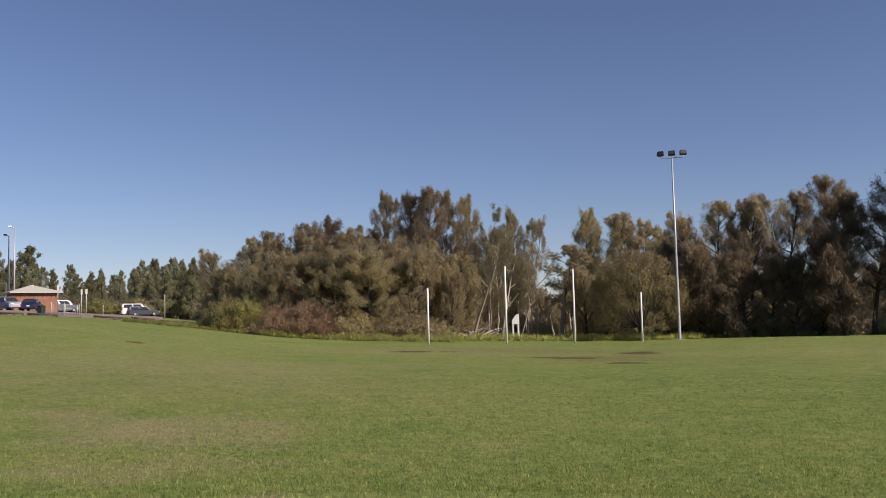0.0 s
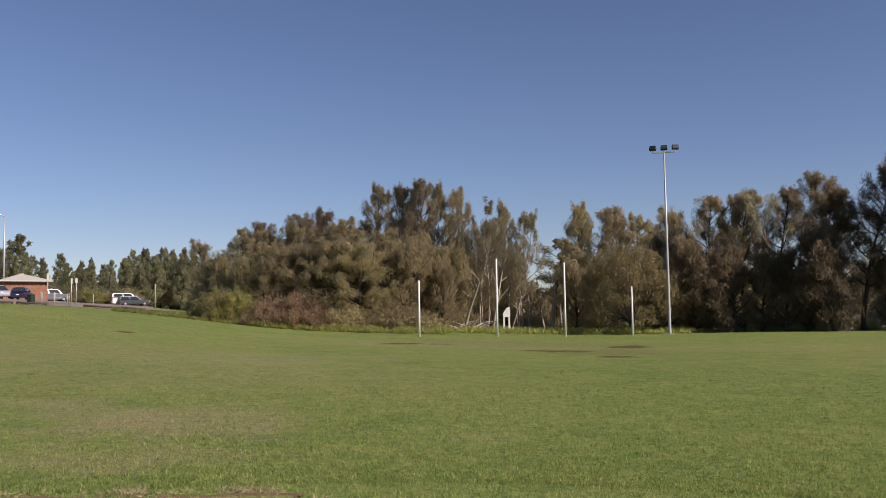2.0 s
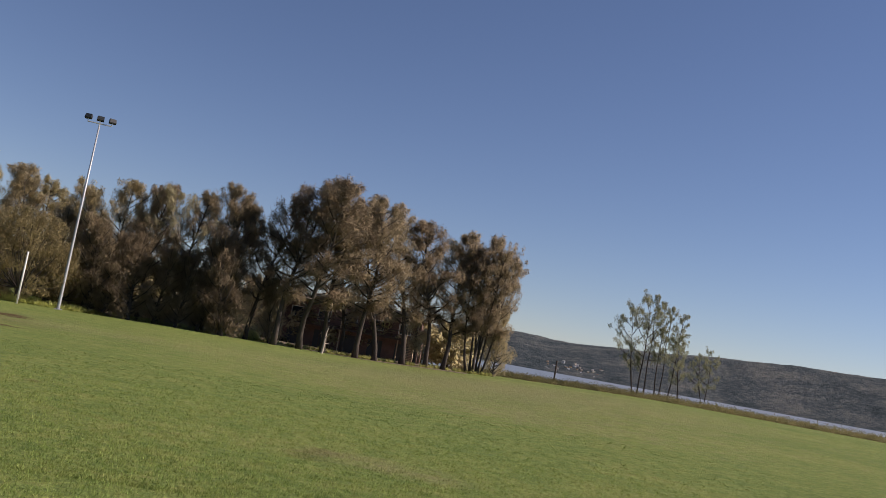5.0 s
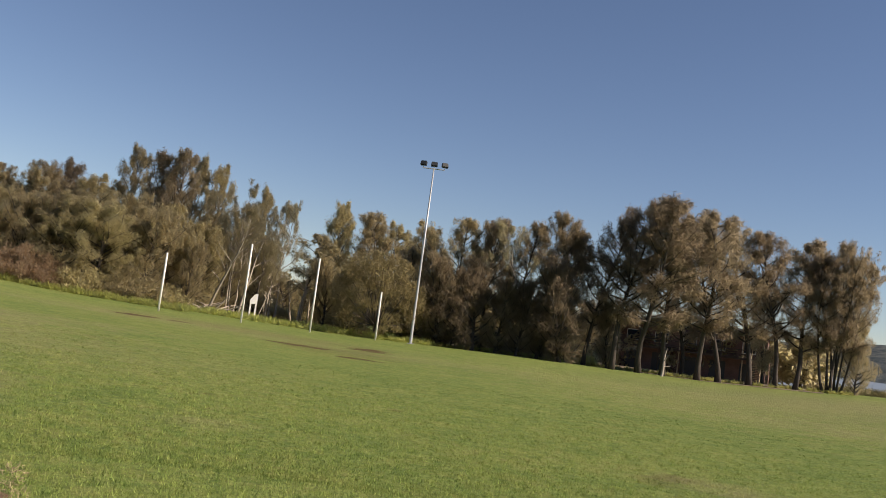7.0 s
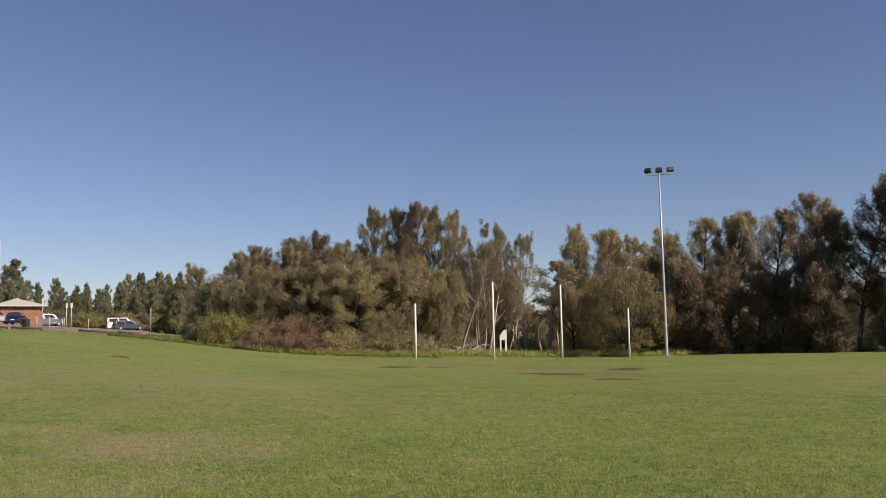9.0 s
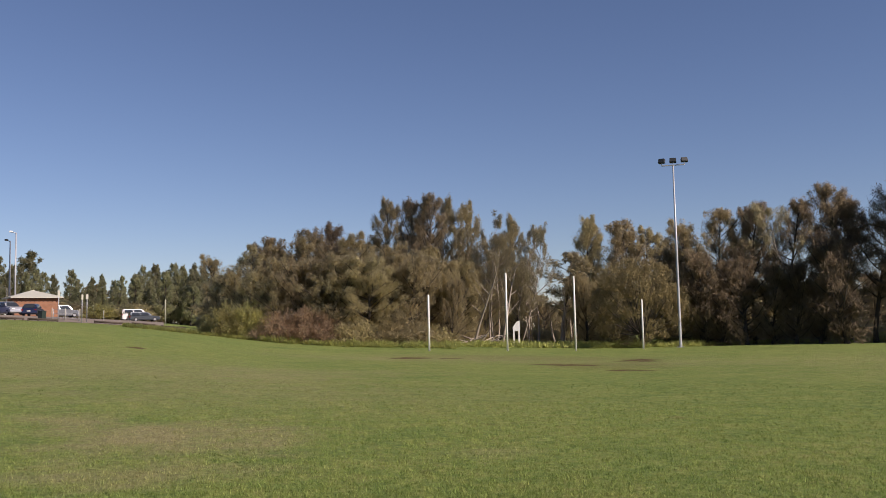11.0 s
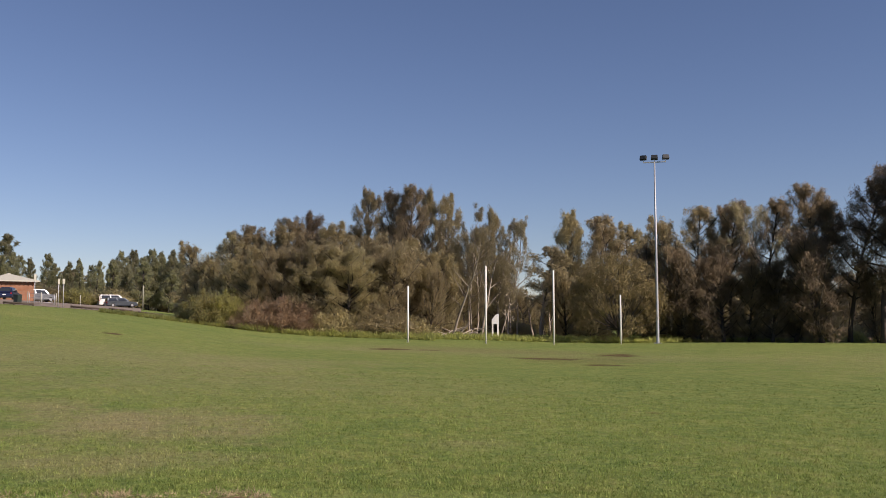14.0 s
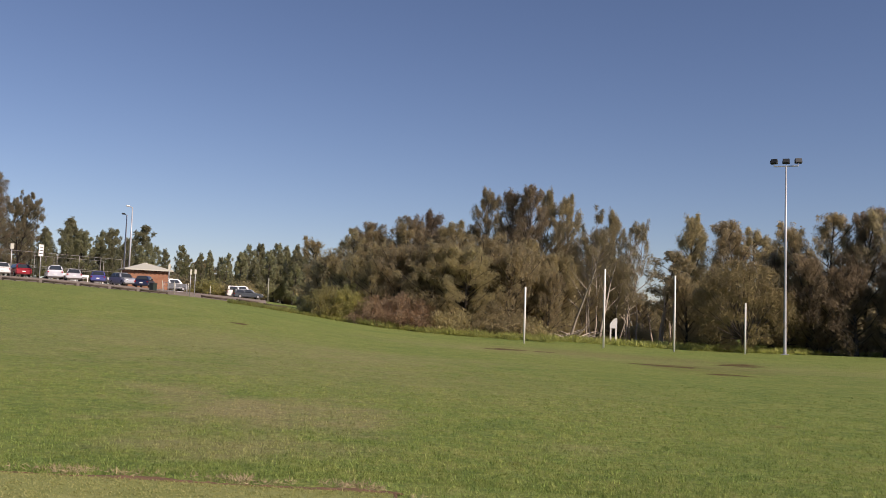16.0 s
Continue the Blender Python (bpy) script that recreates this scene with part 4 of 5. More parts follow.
def court_fence(az0, az1, dist0, dist1, height, n, label):
    a, b = spot_at(az0, dist0), spot_at(az1, dist1)
    g = thing("court_fence", label, "fence", Matrix.Translation(a))
    v = b - a
    for i in range(n + 1):
        p = v * (i / n)
        part("post", tubed([p + Vector((0, 0, -0.1)), p + Vector((0, 0, height))], [0.04, 0.04], 6), AGED_STEEL, g)
    for z in (height - 0.03, height * 0.5, 0.25):
        part("rail", tubed([(0, 0, z), v + Vector((0, 0, z))], [0.025, 0.025], 6), AGED_STEEL, g)
    bm = bmesh.new()
    m = int(v.length / 0.6)
    for i in range(m + 1):
        p = v * (i / m)
        tube(bm, [p + Vector((0, 0, 0.2)), p + Vector((0, 0, height - 0.05))], [0.006, 0.006], 3, False)
    tagged(part("mesh_wire", bm, AGED_STEEL, g), kind="stuff")


court_fence(-44, -29.8, 113, 115, 3.7, 10, "high galvanised wire fence of a sports court")
court_fence(-44, -31.0, 128, 130, 3.7, 8, "high galvanised wire fence of a sports court")
for az in (-36.6, -33.9, -32.4, -30.6):
    gg = thing("white_bench", "white-painted bench by the court fence", "bench", stand(az, 109, -az), group="benches")
    part("seat", boxed(-0.9, -0.2, 0.43, 0.9, 0.2, 0.48, bevel=0.01), WHITE_PAINT, gg)
    part("backrest", boxed(-0.9, 0.18, 0.65, 0.9, 0.22, 0.95, bevel=0.01), WHITE_PAINT, gg)
    for x in (-0.75, 0.75):
        part("leg", boxed(x - 0.05, -0.18, -0.03, x + 0.05, 0.2, 0.43), WHITE_PAINT, gg)
        part("back_support", boxed(x - 0.03, 0.185, 0.43, x + 0.03, 0.215, 0.66), WHITE_PAINT, gg)


# ---- clubhouse behind the trees ----
def clubhouse():
    a, b = spot_at(31.0, 98), spot_at(41.5, 96)
    v = b - a
    turn = math.degrees(math.atan2(v.y, v.x))
    L = v.length
    g = thing("clubhouse", "two-storey brown brick clubhouse with verandah and outside stairs", "building", pose(a.x, a.y, a.z, 0, 0, turn))
    part("wall", boxed(0, 1.1, -0.3, L, 1.35, 5.4), BRICK_DARK, g)
    part("wall", boxed(0, 10.7, -0.3, L, 10.95, 5.4), BRICK_DARK, g)
    part("wall", boxed(0, 1.35, -0.3, 0.25, 10.7, 5.4), BRICK_DARK, g)
    part("wall", boxed(L - 0.25, 1.35, -0.3, L, 10.7, 5.4), BRICK_DARK, g)
    part("verandah_floor", boxed(-0.1, 0, 2.65, L + 0.2, 1.095, 2.85), TIMBER, g)
    bm = bmesh.new()
    prism(bm, [(-0.4, 5.42), (L / 2, 7.0), (L + 0.6, 5.42), (L + 0.6, 5.62), (L / 2, 7.2), (-0.4, 5.62)], -0.6, 11.4)
    part("roof", bm, plain("dull_roof_sheet", (0.40, 0.38, 0.33), 0.6), g, "pale grey sheet gable roof")
    for i in range(8):
        x = 0.15 + i * (L - 0.3) / 7
        part("verandah_post", boxed(x - 0.06, 0.05, -0.1, x + 0.06, 0.17, 5.42), PINE if i % 3 == 0 else TIMBER, g)
    part("rail", boxed(0, 0.02, 3.75, L, 0.08, 3.85), TIMBER, g)
    part("rail", boxed(0, 0.02, 3.25, L, 0.08, 3.31), TIMBER, g)
    for i in range(5):
        x = 1.6 + i * (L - 3.6) / 4
        w = part("window", boxed(x - 0.8, 1.06, 3.4, x + 0.8, 1.095, 4.7), WHITE_PAINT, g, "window with pale frame")
        part("pane", boxed(x - 0.72, 1.045, 3.48, x + 0.72, 1.058, 4.62), CAR_GLASS, w)
        d = part("door", boxed(x - 0.9, 1.05, -0.02, x + 0.9, 1.095, 2.2), DARK_METAL, g, "dark roller door")
    s = part("staircase", boxed(L - 1.55, -3.3, 0.0, L - 1.45, -3.2, 1.1), PINE, g, "pale timber outside staircase")
    part("newel", boxed(L - 0.35, -3.3, 0.0, L - 0.25, -3.2, 1.1), PINE, s)
    for x in (L - 1.54, L - 0.30):
        bm = bmesh.new()
        tube(bm, [(x, -3.2, 0.12), (x, 0.0, 2.75)], [0.09, 0.09], 6)
        part("stringer", bm, PINE, s)
        bm = bmesh.new()
        tube(bm, [(x, -3.25, 1.05), (x, 0.0, 3.75)], [0.045, 0.045], 6)
        part("handrail", bm, PINE, s)
        part("top_post", boxed(x - 0.05, -0.12, 2.4, x + 0.05, -0.02, 4.9), PINE, s)
    for i in range(14):
        y, z = -3.1 + i * 0.225, 0.16 + i * 0.187
        part("tread", boxed(L - 1.46, y - 0.13, z, L - 0.38, y + 0.13, z + 0.045), PINE, s)
    return g


clubhouse()


# ---- shrubs and rough growth ----
def shrub(seed, name, label, w, h, mat, n=60, per=90, leaf=(0.20, 0.08), category="shrub"):
    rng = np.random.default_rng(seed)
    g = thing(name, label, category)
    bm = bmesh.new()
    cs, rs = [], []
    for i in range(n):
        a, r = rng.random() * 6.28, w / 2 * math.sqrt(rng.random())
        z = h * (0.15 + 0.72 * rng.random()) * (1 - 0.55 * (2 * r / w) ** 2)
        c = Vector((r * math.cos(a), r * math.sin(a), z))
        cs.append(c)
        t = 0.34 * (0.6 + 0.8 * rng.random()) * min(h, 2.2) / 1.6
        rs.append((t, t, t * 0.9))
        if i % 3 == 0:
            tube(bm, [(c.x * 0.3, c.y * 0.3, -0.1), (c.x * 0.7, c.y * 0.7, z * 0.6), c], [0.035, 0.025, 0.012], 4, False)
    part("stems", bm, BARK, g)
    leaf_mesh("leaves", leaf_cloud(rng, cs, rs, per, *leaf, 0.35), mat, g)
    g["tall"] = float(h)
    return g


shrub_g = [shrub(201 + i, "green_shrub", "dense green and brown shrub at the field's edge", 5.0, 3.0, SHRUB_GREEN, 95, 110, (0.17, 0.085)) for i in range(2)]
shrub_b = [shrub(205 + i, "dry_shrub", "reddish-brown dry shrub at the field's edge", 5.4, 2.8, SHRUB_BROWN, 110, 110, (0.17, 0.07)) for i in range(2)]
shrub_d = [shrub(209 + i, "dark_shrub", "dark understorey shrub in the shade of trees", 4.4, 2.4, SHE_OAK_GREEN, 70, 70, (0.24, 0.11)) for i in range(2)]
for k, (mdl, az, dist, h, w) in enumerate([
        (shrub_g[0], -15.9, 73, 2.9, 1.0), (shrub_g[1], -14.4, 72.5, 3.1, 1.0), (shrub_g[0], -12.4, 77, 4.4, 0.9), (shrub_g[1], -15.2, 79, 4.2, 0.9), (shrub_g[1], -11.0, 76, 4.2, 0.8),
        (shrub_b[0], -12.0, 70, 2.5, 0.9), (shrub_b[1], -10.5, 69.5, 3.0, 0.95), (shrub_b[0], -9.2, 69, 2.5, 0.8), (shrub_g[1], -13.8, 72, 2.6, 0.8), (shrub_d[0], -6.0, 68, 1.7, 0.7),
        (shrub_d[1], -4.3, 68, 2.2, 0.8), (shrub_d[0], -2.6, 68, 2.3, 1.0), (shrub_d[1], -0.9, 70, 2.0, 1.0), (shrub_d[0], -6.8, 69, 2.2, 1.0), (shrub_d[0], -2.0, 68, 1.8, 0.7),
        (shrub_g[0], -16.5, 74, 2.2, 0.7), (shrub_d[1], 2.6, 78, 1.6, 0.9), (shrub_d[0], 6.9, 86, 1.7, 1.2), (shrub_d[1], 10.6, 84, 1.9, 1.2), (shrub_d[0], 12.0, 80, 2.0, 1.2),
        (shrub_d[1], 17.6, 76, 1.7, 1.0), (shrub_d[0], 20.0, 80, 2.2, 1.2), (shrub_d[1], 22.6, 80, 2.2, 1.2), (shrub_d[0], 25.4, 80, 2.4, 1.3), (shrub_d[1], 27.9, 82, 2.4, 1.2),
        (shrub_g[1], 29.2, 76, 1.0, 0.5), (shrub_d[0], 45.2, 88, 1.0, 0.5),
        (shrub_d[1], 47.4, 90, 0.9, 0.5), (shrub_g[0], -24.0, 132, 2.8, 1.3), (shrub_d[0], -26.5, 134, 3.0, 1.5), (shrub_d[1], -22.0, 134, 3.0, 1.5), (shrub_d[0], -19.6, 142, 3.0, 1.4), (shrub_d[1], -17.6, 140, 3.0, 1.3), (shrub_b[0], -23.6, 138, 1.5, 1.6), (shrub_b[1], -22.6, 139, 1.4, 1.6)]):
    tall = 1.22 if -17 < az < -5 else 1.0
    plant(mdl, az, dist, h * tall, k * 53 % 360, w * 2.8 / max(h * tall, 1.6) if mdl not in shrub_d else w)


def strip(name, label, mat, seed, az0, az1, near, far, n, per, h, leaf, category, flat=1.0):
    """A belt of low growth over a stretch of ground; one object, nobody could count it."""
    rng = np.random.default_rng(seed)
    cs, rs = [], []
    for _ in range(n):
        u = rng.random()
        az = az0 + (az1 - az0) * u
        d0, d1 = np.interp(u, [0, 1], near), np.interp(u, [0, 1], far)
        d = d0 + (d1 - d0) * rng.random()
        hh = h * (0.35 + 0.95 * rng.random() * (0.6 + 0.8 * rng.random()))
        cs.append(spot_at(az, d, hh * 0.35))
        rs.append((hh * 0.9 * flat, hh * 0.9 * flat, hh * 0.6))
    ob = leaf_mesh(name, leaf_cloud(rng, cs, rs, per, *leaf, 0.1, 0.5), mat, None)
    return tagged(ob, label, category, kind="stuff")


strip("tall_grass", "fringe of unmown green grass and weeds along the trees", WEED, 301, -13.5, 0.5, (68, 63), (71, 68), 420, 60, 0.42, (0.30, 0.05), "grass")
strip("tall_grass", "fringe of unmown green grass and weeds behind the goals", WEED, 302, 0.0, 18.5, (67, 71), (73, 75), 560, 60, 0.40, (0.30, 0.05), "grass")
strip("tall_grass", "fringe of grass under the shading trees", WEED, 303, 18.5, 47.5, (71, 82), (74, 85), 300, 50, 0.26, (0.26, 0.05), "grass")
strip("weeds", "creeping green weeds on the bank by the car park", WEED, 304, -22.5, -12.5, (73, 69), (80, 74), 520, 44, 0.22, (0.24, 0.07), "weeds")
strip("straw", "clump of pale dry grass before the shrubs", plain("straw", (0.36, 0.28, 0.16), 0.9), 305, -14.3, -13.5, (70, 69.5), (71, 70.5), 26, 60, 0.65, (0.4, 0.03), "grass", 0.5)
strip("reeds", "brown-green belt of reeds and saltbush along the shore", REED, 306, 46.5, 92, (96, 100), (114, 120), 1700, 44, 0.75, (0.26, 0.08), "reeds", 1.8)


# ---- fallen branches and stumps ----
def fallen(az, dist, seed, label):
    rng = np.random.default_rng(seed)
    g = thing("fallen_branch", label, "branch", stand(az, dist, 0))
    bm = bmesh.new()
    for i in range(7):
        p = curve_path(rng, (rng.normal() * 0.6, rng.normal() * 0.3, 0.1), (math.cos(i * 0.9), 0.4 * math.sin(i * 2), 0.12 + 0.25 * rng.random()), 2.2 + rng.random() * 1.4, 5, 0.16, -0.01)
        p = [Vector((q.x, q.y, max(q.z, 0.08))) for q in p]
        tube(bm, p, [0.11, 0.10, 0.08, 0.06, 0.04, 0.02], 6)
    part("limbs", bm, PALE_BARK, g)


fallen(1.4, 72, 3, "bleached fallen branches at the foot of the trees")
fallen(2.6, 72.5, 5, "bleached fallen branches at the foot of the trees")

def bare_limb(az, dist, seed, lean, h, label):
    rng = np.random.default_rng(seed)
    g = thing("bare_tree", label, "tree", stand(az, dist, 0))
    bm = bmesh.new()
    p = curve_path(rng, (0, 0, -0.2), (lean, 0, 1), h, 8, 0.07)
    tube(bm, p, [0.15 * (1 - 0.85 * i / 8) for i in range(9)], 7)
    for i in (3, 4, 5, 6):
        q = curve_path(rng, p[i], (rng.normal(), rng.normal() * 0.5, 1.1), h * 0.3, 4, 0.12)
        tube(bm, q, [0.05, 0.04, 0.03, 0.02, 0.010], 5)
    part("trunk", bm, PALE_BARK, g)


for k, (az, dist, ln, h) in enumerate([(2.0, 72, 0.35, 8.5), (4.1, 73, 0.28, 8.0), (8.6, 80, 0.05, 4.2), (34.4, 73, 0.12, 3.0)]):
    bare_limb(az, dist, 400 + k, ln, h, "bare pale leaning trunk among the trees")
for az, dist, seed, lean, h in ((6.8, 80, 71, 0.03, 5.0), (8.0, 82, 72, -0.04, 4.2), (8.5, 79, 73, 0.10, 6.0), (6.1, 79, 74, 0.02, 4.5), (9.3, 83, 75, -0.03, 4.6)):
    bare_limb(az, dist, seed, lean, h, "slim pale bare trunk in the shade of the trees")
post(52.0, 108, 3.2, 0.11, TIMBER, "stump_post", "weathered timber post standing in the reeds")


# ---- lake and far shore ----
m = Mat("lake_water", 0.5, 0.0, 0.5)
v = m.place()
mp = m.node("ShaderNodeMapping")
mp.inputs["Scale"].default_value = (0.25, 0.8, 1)
m.link(v, mp.inputs["Vector"])
n1 = m.noise(1.6, 6, 0.7, mp.outputs[0])
# the sky's reflection on ruffled water is partly painted in as pale blue
m.set("Base Color", m.ramp(n1, (0.35, (0.13, 0.17, 0.21)), (0.65, (0.19, 0.24, 0.29))))
bm = bmesh.new()
ring = [(a, d) for a in range(33, 131, 4) for d in (140, 2600)]
vs = [bm.verts.new((d * math.sin(radians(a)), d * math.cos(radians(a)), -1.2)) for a, d in ring]
for i in range(0, len(vs) - 2, 2):
    bm.faces.new((vs[i], vs[i + 1], vs[i + 3], vs[i + 2]))
bmesh.ops.recalc_face_normals(bm, faces=bm.faces)
me = bpy.data.meshes.new("lake")
bm.to_mesh(me)
bm.free()
me.materials.append(m.m)
tagged(new("water", me), "calm blue-grey lake water", "lake", kind="structure")

# aerial haze is painted into the hill's colours as a blue-grey lightening
m = Mat("hazy_wooded_hill", 0.95, 0.0, 0.1)
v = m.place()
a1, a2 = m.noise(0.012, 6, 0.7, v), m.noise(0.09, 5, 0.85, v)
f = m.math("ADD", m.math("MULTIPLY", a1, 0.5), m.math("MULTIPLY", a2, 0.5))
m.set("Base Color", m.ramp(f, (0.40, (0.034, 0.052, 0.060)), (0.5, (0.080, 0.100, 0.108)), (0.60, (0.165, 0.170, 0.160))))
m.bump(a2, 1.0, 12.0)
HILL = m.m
HILL_AZ = [30, 36, 39, 40.8, 42.1, 44.2, 46.1, 47.7, 50.5, 53.7, 58, 64, 80, 95, 125]
HILL_EL = [0.9, 1.5, 1.85, 2.0, 2.1, 1.95, 1.97, 2.1, 2.25, 2.55, 2.8, 2.9, 2.4, 1.8, 0.8]
bm = bmesh.new()
rows = []
for i in range(0, 190):
    az = 30 + i * 0.5
    el = float(np.interp(az, HILL_AZ, HILL_EL)) + 0.12 * noise.noise((az * 0.35, 3, 0)) + 0.05 * noise.noise((az * 1.7, 9, 0))
    top = 1750 * math.tan(radians(max(el, 0.2)))
    row = []
    for d, k in ((1380, -0.06), (1400, 0.03), (1450, 0.20), (1540, 0.50), (1640, 0.82), (1750, 1.0), (1950, 0.8), (2300, 0.0)):
        jit = 1 + 0.12 * noise.noise((az * 0.8, d * 0.01, 5))
        row.append(bm.verts.new((d * math.sin(radians(az)), d * math.cos(radians(az)), max(top * k * (jit if 0.1 < k < 1 else 1), -3))))
    rows.append(row)
for a, b in zip(rows, rows[1:]):
    for j in range(len(a) - 1):
        fc = bm.faces.new((a[j], b[j], b[j + 1], a[j + 1]))
        fc.smooth = True
bmesh.ops.recalc_face_normals(bm, faces=bm.faces)
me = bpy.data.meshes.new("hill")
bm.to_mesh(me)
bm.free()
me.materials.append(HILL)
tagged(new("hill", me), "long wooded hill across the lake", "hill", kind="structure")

HOUSE_WALLS = [GALV, PINE, plain("cream_render", (0.62, 0.55, 0.45), 0.8)]
rng = np.random.default_rng(8)
for k in range(56):
    if k < 30:                                    # the village on the slope
        az, d = 43.6 + 3.8 * rng.random(), 1415 + 60 * rng.random()
    else:                                         # along the shore
        az, d = 39.5 + 17 * rng.random(), 1402 + 14 * rng.random()
    w, h = 1.4 + 2.2 * rng.random(), 1.0 + 0.8 * rng.random()
    z = -1.0 + (d - 1400) * 0.26
    g = thing("lakeside_house", "small pale house on the far shore", "house", pose(d * math.sin(radians(az)), d * math.cos(radians(az)), z, 0, 0, -az + 35 + 25 * rng.random()), group="far houses")
    part("wall", boxed(-w / 2, -1.6, -3, w / 2, 1.6, h), HOUSE_WALLS[k % 3], g)
    bm = bmesh.new()
    prism(bm, [(-w / 2 - 0.4, h), (w / 2 + 0.4, h), (0, h + 0.9)], -1.9, 1.9)
    part("roof", bm, (ROOF_PALE, GRAVEL, BRICK_DARK, GALV)[k % 4], g)


# ---- synthetic pitch ----
pm = Mat("synthetic_turf", 0.9, 0.0, 0.15)
v = pm.place()
n1, n2, n3 = pm.noise(1.3, 4, 0.6, v), pm.noise(26.0, 5, 0.8, v), pm.noise(110.0, 3, 0.8, v)
f = pm.math("ADD", pm.math("MULTIPLY", n1, 0.30), pm.math("ADD", pm.math("MULTIPLY", n2, 0.35), pm.math("MULTIPLY", n3, 0.35)))
pm.set("Base Color", pm.ramp(f, (0.38, (0.150, 0.185, 0.052)), (0.5, (0.215, 0.240, 0.080)), (0.62, (0.300, 0.300, 0.125))))
pm.bump(n3, 0.7, 0.012)
PILE = leafy("turf_pile_fibre", (0.190, 0.215, 0.066), (0.270, 0.285, 0.105), (0.380, 0.365, 0.170), 0.3)
CORNER = Vector((-1.45, 9.20, 0))
END_DIR = Vector((-0.988, -0.156, 0)).normalized()
SIDE_DIR = Vector((0.156, -0.988, 0)).normalized()


def on_ground(p, up):
    return Vector((p.x, p.y, float(ground_under(p.x, p.y)) + up))


bm = bmesh.new()
slab = [[bm.verts.new(on_ground(CORNER + END_DIR * (0.5 * i) + SIDE_DIR * (0.6 * j), 0.014)) for i in range(14)] for j in range(46)]
for ra, rb in zip(slab, slab[1:]):
    for i in range(13):
        bm.faces.new((ra[i], rb[i], rb[i + 1], ra[i + 1]))
edge = slab[0] + [r[-1] for r in slab[1:]] + slab[-1][-2::-1] + [r[0] for r in slab[-2:0:-1]]
foot = [bm.verts.new(w.co - Vector((0, 0, 0.10))) for w in edge]
for i in range(len(edge)):
    j = (i + 1) % len(edge)
    bm.faces.new((edge[i], edge[j], foot[j], foot[i]))
bmesh.ops.recalc_face_normals(bm, faces=bm.faces)
me = bpy.data.meshes.new("cricket_pitch")
bm.to_mesh(me)
bm.free()
me.materials.append(pm.m)
tagged(new("cricket_pitch", me), "worn synthetic turf cricket pitch slab", "pitch", kind="structure")


def rag(along, which):
    """Width of the bare strip along the pitch, which comes and goes."""
    w = 0.5 + 0.5 * math.sin(along * 1.9 + which) * math.sin(along * 0.77 + 2 + which)
    return 0.012 + 0.34 * w ** 3 + 0.10 * abs(noise.noise((along * 2.7, which * 7, 0))) + 0.05 * abs(noise.noise((along * 11, which, 3)))


# bare soil along its edges
bm = bmesh.new()
for base, way, n, out, which in ((CORNER + SIDE_DIR * 0.02 - END_DIR * 0.10, END_DIR, 170, -SIDE_DIR, 0.0), (CORNER - SIDE_DIR * 0.10, SIDE_DIR, 70, -END_DIR, 1.3)):
    for i in range(n):
        u0, u1 = 0.04 * i, 0.04 * (i + 1)
        rows = []
        for u in (u0, u1):
            w = rag(u, which)
            rows.append([bm.verts.new(on_ground(base + way * u + out * (w * k), z + 0.010 * noise.noise((u * 9, k * 3, which)))) for k, z in ((-0.05, 0.012), (0.25, 0.020), (0.7, 0.020), (1.0, 0.004))])
        for k in range(3):
            bm.faces.new((rows[0][k], rows[1][k], rows[1][k + 1], rows[0][k + 1]))
bmesh.ops.remove_doubles(bm, verts=bm.verts, dist=0.0005)
bmesh.ops.recalc_face_normals(bm, faces=bm.faces)
me = bpy.data.meshes.new("soil_edge")
bm.to_mesh(me)
bm.free()
me.materials.append(EARTH)
tagged(new("soil_edge", me), "strip of bare brown soil along the pitch", "soil", kind="structure")


# dry tufts that hang over the soil
rng = np.random.default_rng(33)
cs, rs = [], []
for base in (0.4, 1.6, 3.3, 5.5):
    for _ in range(34):
        p = CORNER + END_DIR * (base + 0.17 * rng.normal()) - SIDE_DIR * (0.10 + 0.30 * rng.random())
        cs.append(on_ground(p, 0.02))
        rs.append((0.06, 0.05, 0.012))
for _ in range(45):
    p = CORNER + END_DIR * 6.4 * rng.random() - SIDE_DIR * (0.14 + 0.26 * rng.random())
    cs.append(on_ground(p, 0.015))
    rs.append((0.07, 0.06, 0.012))
for _ in range(40):
    cs.append(on_ground(CORNER + SIDE_DIR * 2.5 * rng.random() - END_DIR * (0.12 + 0.2 * rng.random()), 0.015))
    rs.append((0.06, 0.06, 0.012))
tagged(leaf_mesh("dry_tufts", leaf_cloud(rng, cs, rs, 11, 0.066, 0.007, 0.55, 0.9), plain("dry_grass", (0.34, 0.275, 0.155), 0.9, vary=0.45), None),
       "dry straw tufts along the edge of the pitch", "grass", kind="stuff")


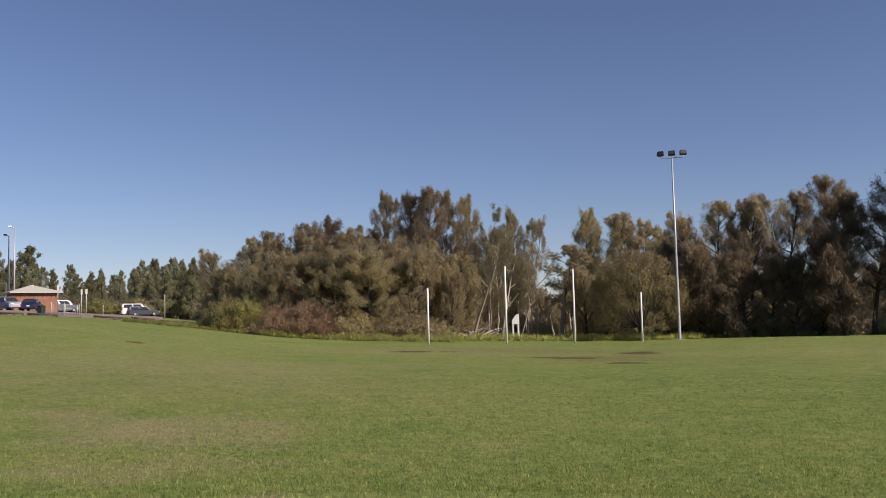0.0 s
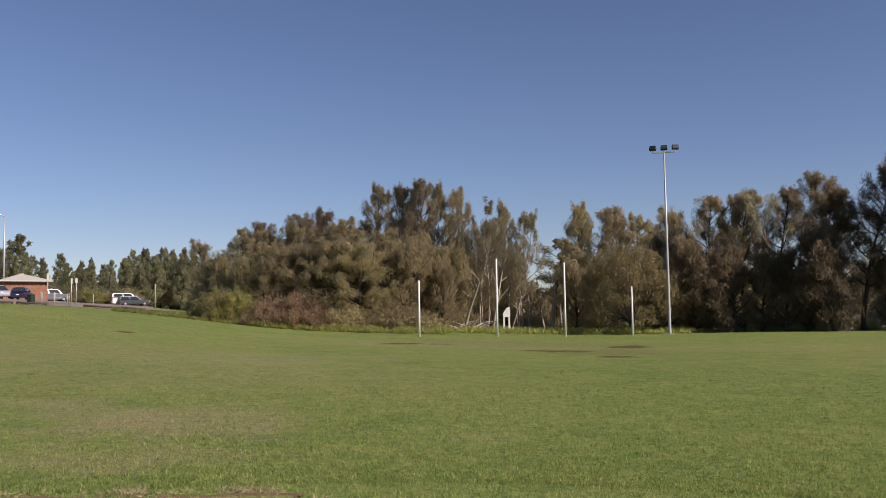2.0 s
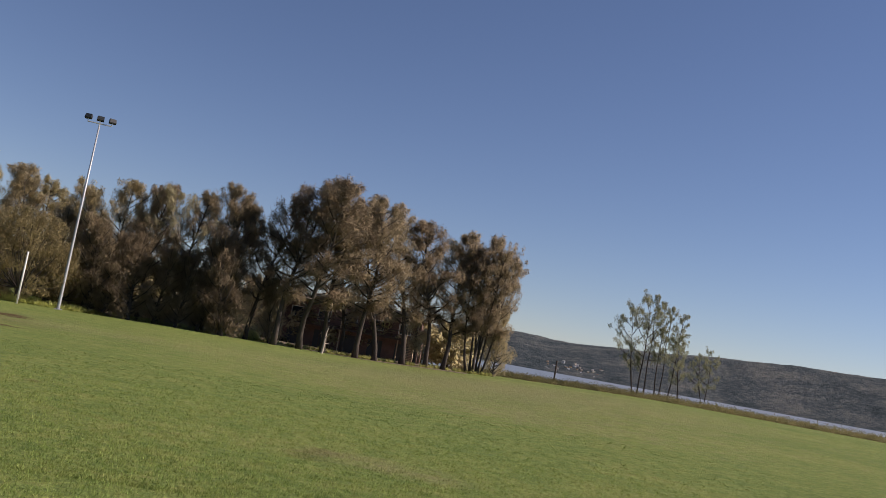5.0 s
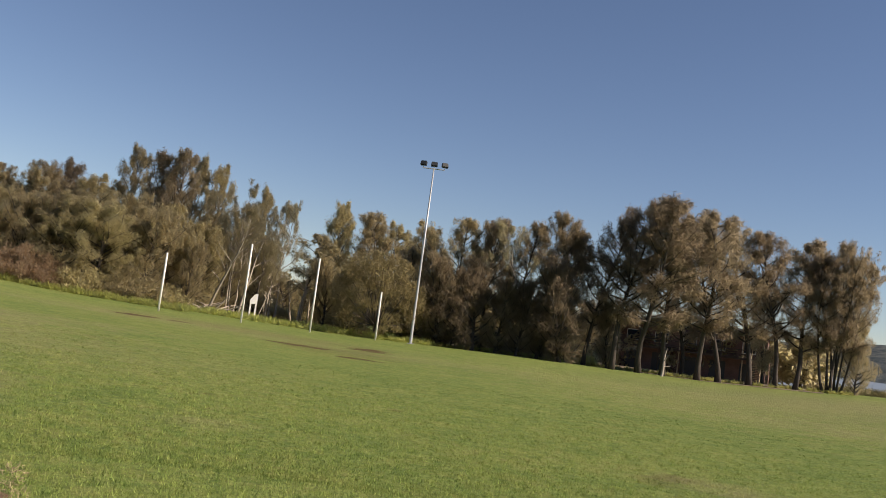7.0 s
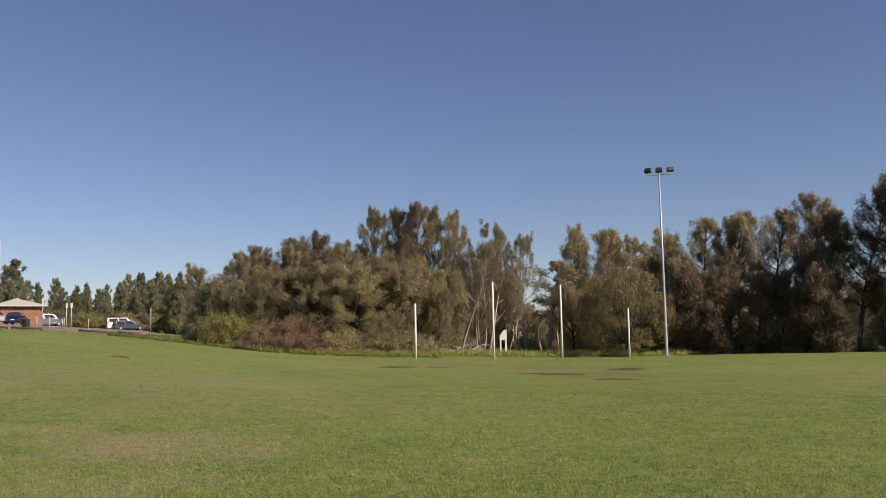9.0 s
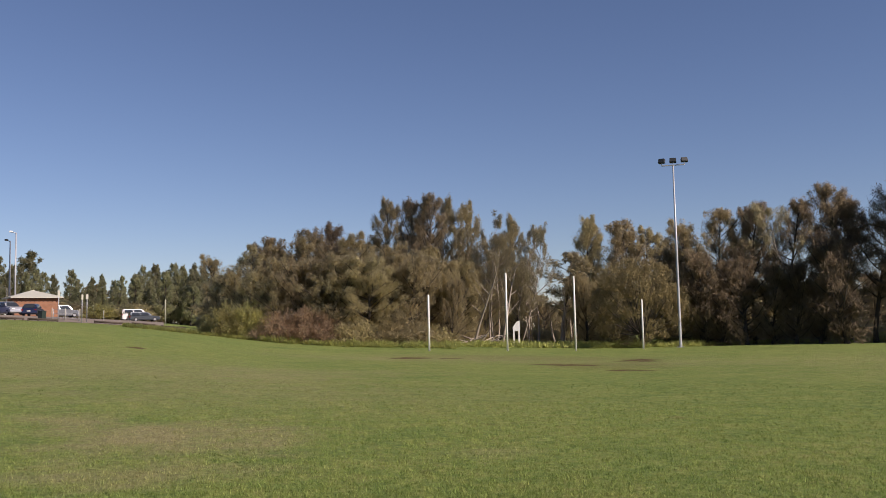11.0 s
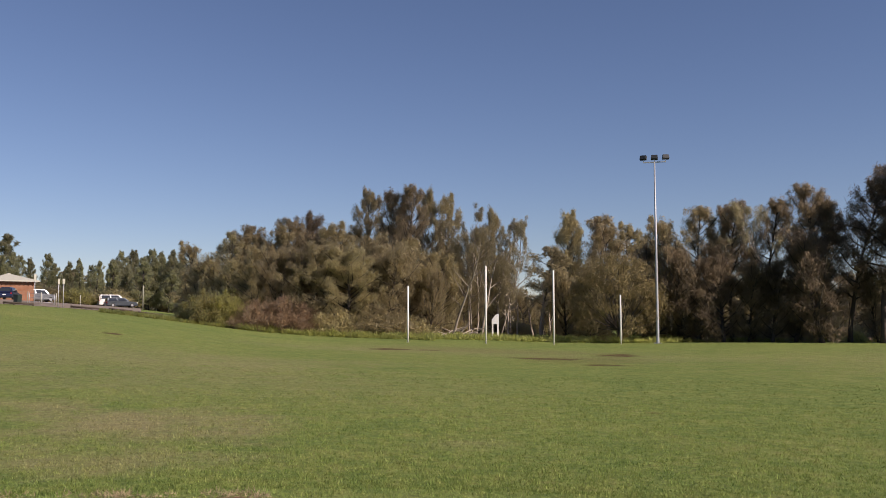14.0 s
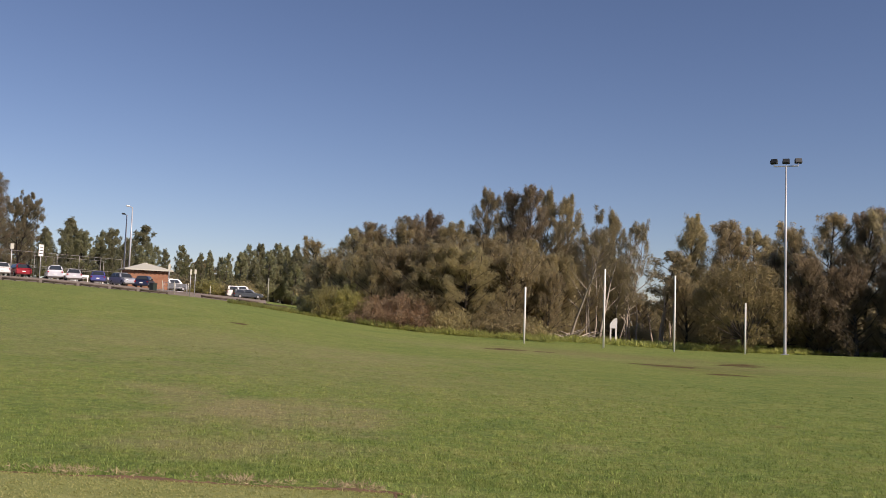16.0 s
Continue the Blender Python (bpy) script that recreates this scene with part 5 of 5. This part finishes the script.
# ---- grass blades on the near field ----
def blades(seed, near, far, n, h, w, mat, thin=1.15):
    rng = np.random.default_rng(seed)
    d = near + (far - near) * rng.random(n // 6) ** thin
    a = np.radians(-36 + 101 * rng.random(n // 6))
    vigour = np.repeat(0.55 + 0.9 * rng.random((n // 6, 1)) ** 1.5, 6, 0)
    n = n // 6 * 6
    d, a = np.repeat(d, 6), np.repeat(a, 6)
    x, y = d * np.sin(a) + rng.normal(size=n) * h * 0.8, d * np.cos(a) + rng.normal(size=n) * h * 0.8
    rel = np.stack([x - CORNER.x, y - CORNER.y], 1)
    u, v = rel @ np.array([END_DIR.x, END_DIR.y]), rel @ np.array([SIDE_DIR.x, SIDE_DIR.y])
    us, vs = np.linspace(-0.2, 8, 400), np.linspace(-0.2, 8, 400)
    bare_u = np.interp(u, us, [rag(k, 0.0) for k in us])
    bare_v = np.interp(v, vs, [rag(k, 1.3) for k in vs])
    keep = ~((u > -bare_v * 0.85) & (v > -bare_u * 0.85)) | (rng.random(n) < 0.28) & ((u < 0) | (v < 0))
    x, y, vigour = x[keep], y[keep], vigour[keep]
    n = len(x)
    z = ground_under(x, y)
    base = np.stack([x, y, z - 0.004], 1)
    turn = rng.random(n) * 6.283
    side = np.stack([np.cos(turn), np.sin(turn), 0 * turn], 1) * (w * (0.6 + 0.8 * rng.random((n, 1))))
    lean = np.stack([rng.normal(size=n) * 0.6, rng.normal(size=n) * 0.6, np.ones(n)], 1)
    lean /= np.linalg.norm(lean, axis=1, keepdims=True)
    tip = base + lean * (h * vigour * (0.45 + 0.9 * rng.random((n, 1))))
    verts = np.stack([base - side * 0.5, base + side * 0.5, tip], 1).reshape(-1, 3)
    me = bpy.data.meshes.new("grass_blades")
    me.vertices.add(3 * n)
    me.vertices.foreach_set("co", verts.astype(np.float32).ravel())
    me.loops.add(3 * n)
    me.loops.foreach_set("vertex_index", np.arange(3 * n, dtype=np.int32))
    me.polygons.add(n)
    me.polygons.foreach_set("loop_start", np.arange(0, 3 * n, 3, dtype=np.int32))
    me.update(calc_edges=True)
    me.materials.append(mat)
    tagged(new("grass_blades", me), "short green grass blades with some straw", "grass", kind="stuff")


blades(501, 6.1, 22.0, 250000, 0.048, 0.011, BLADE, 1.9)
blades(502, 10, 30.0, 140000, 0.034, 0.015, FAR_BLADE, 1.8)

# pile of the synthetic turf
rng = np.random.default_rng(77)
cs = [on_ground(CORNER + END_DIR * (6.4 * rng.random()) + SIDE_DIR * (3.0 * rng.random() ** 1.4 + 0.01), 0.014) for _ in range(5200)]
tagged(leaf_mesh("turf_pile", leaf_cloud(rng, cs, [(0.05, 0.05, 0.004)] * len(cs), 7, 0.022, 0.009, 0.0, 0.3), PILE, None), "short pale pile of the synthetic turf", "turf", kind="stuff")
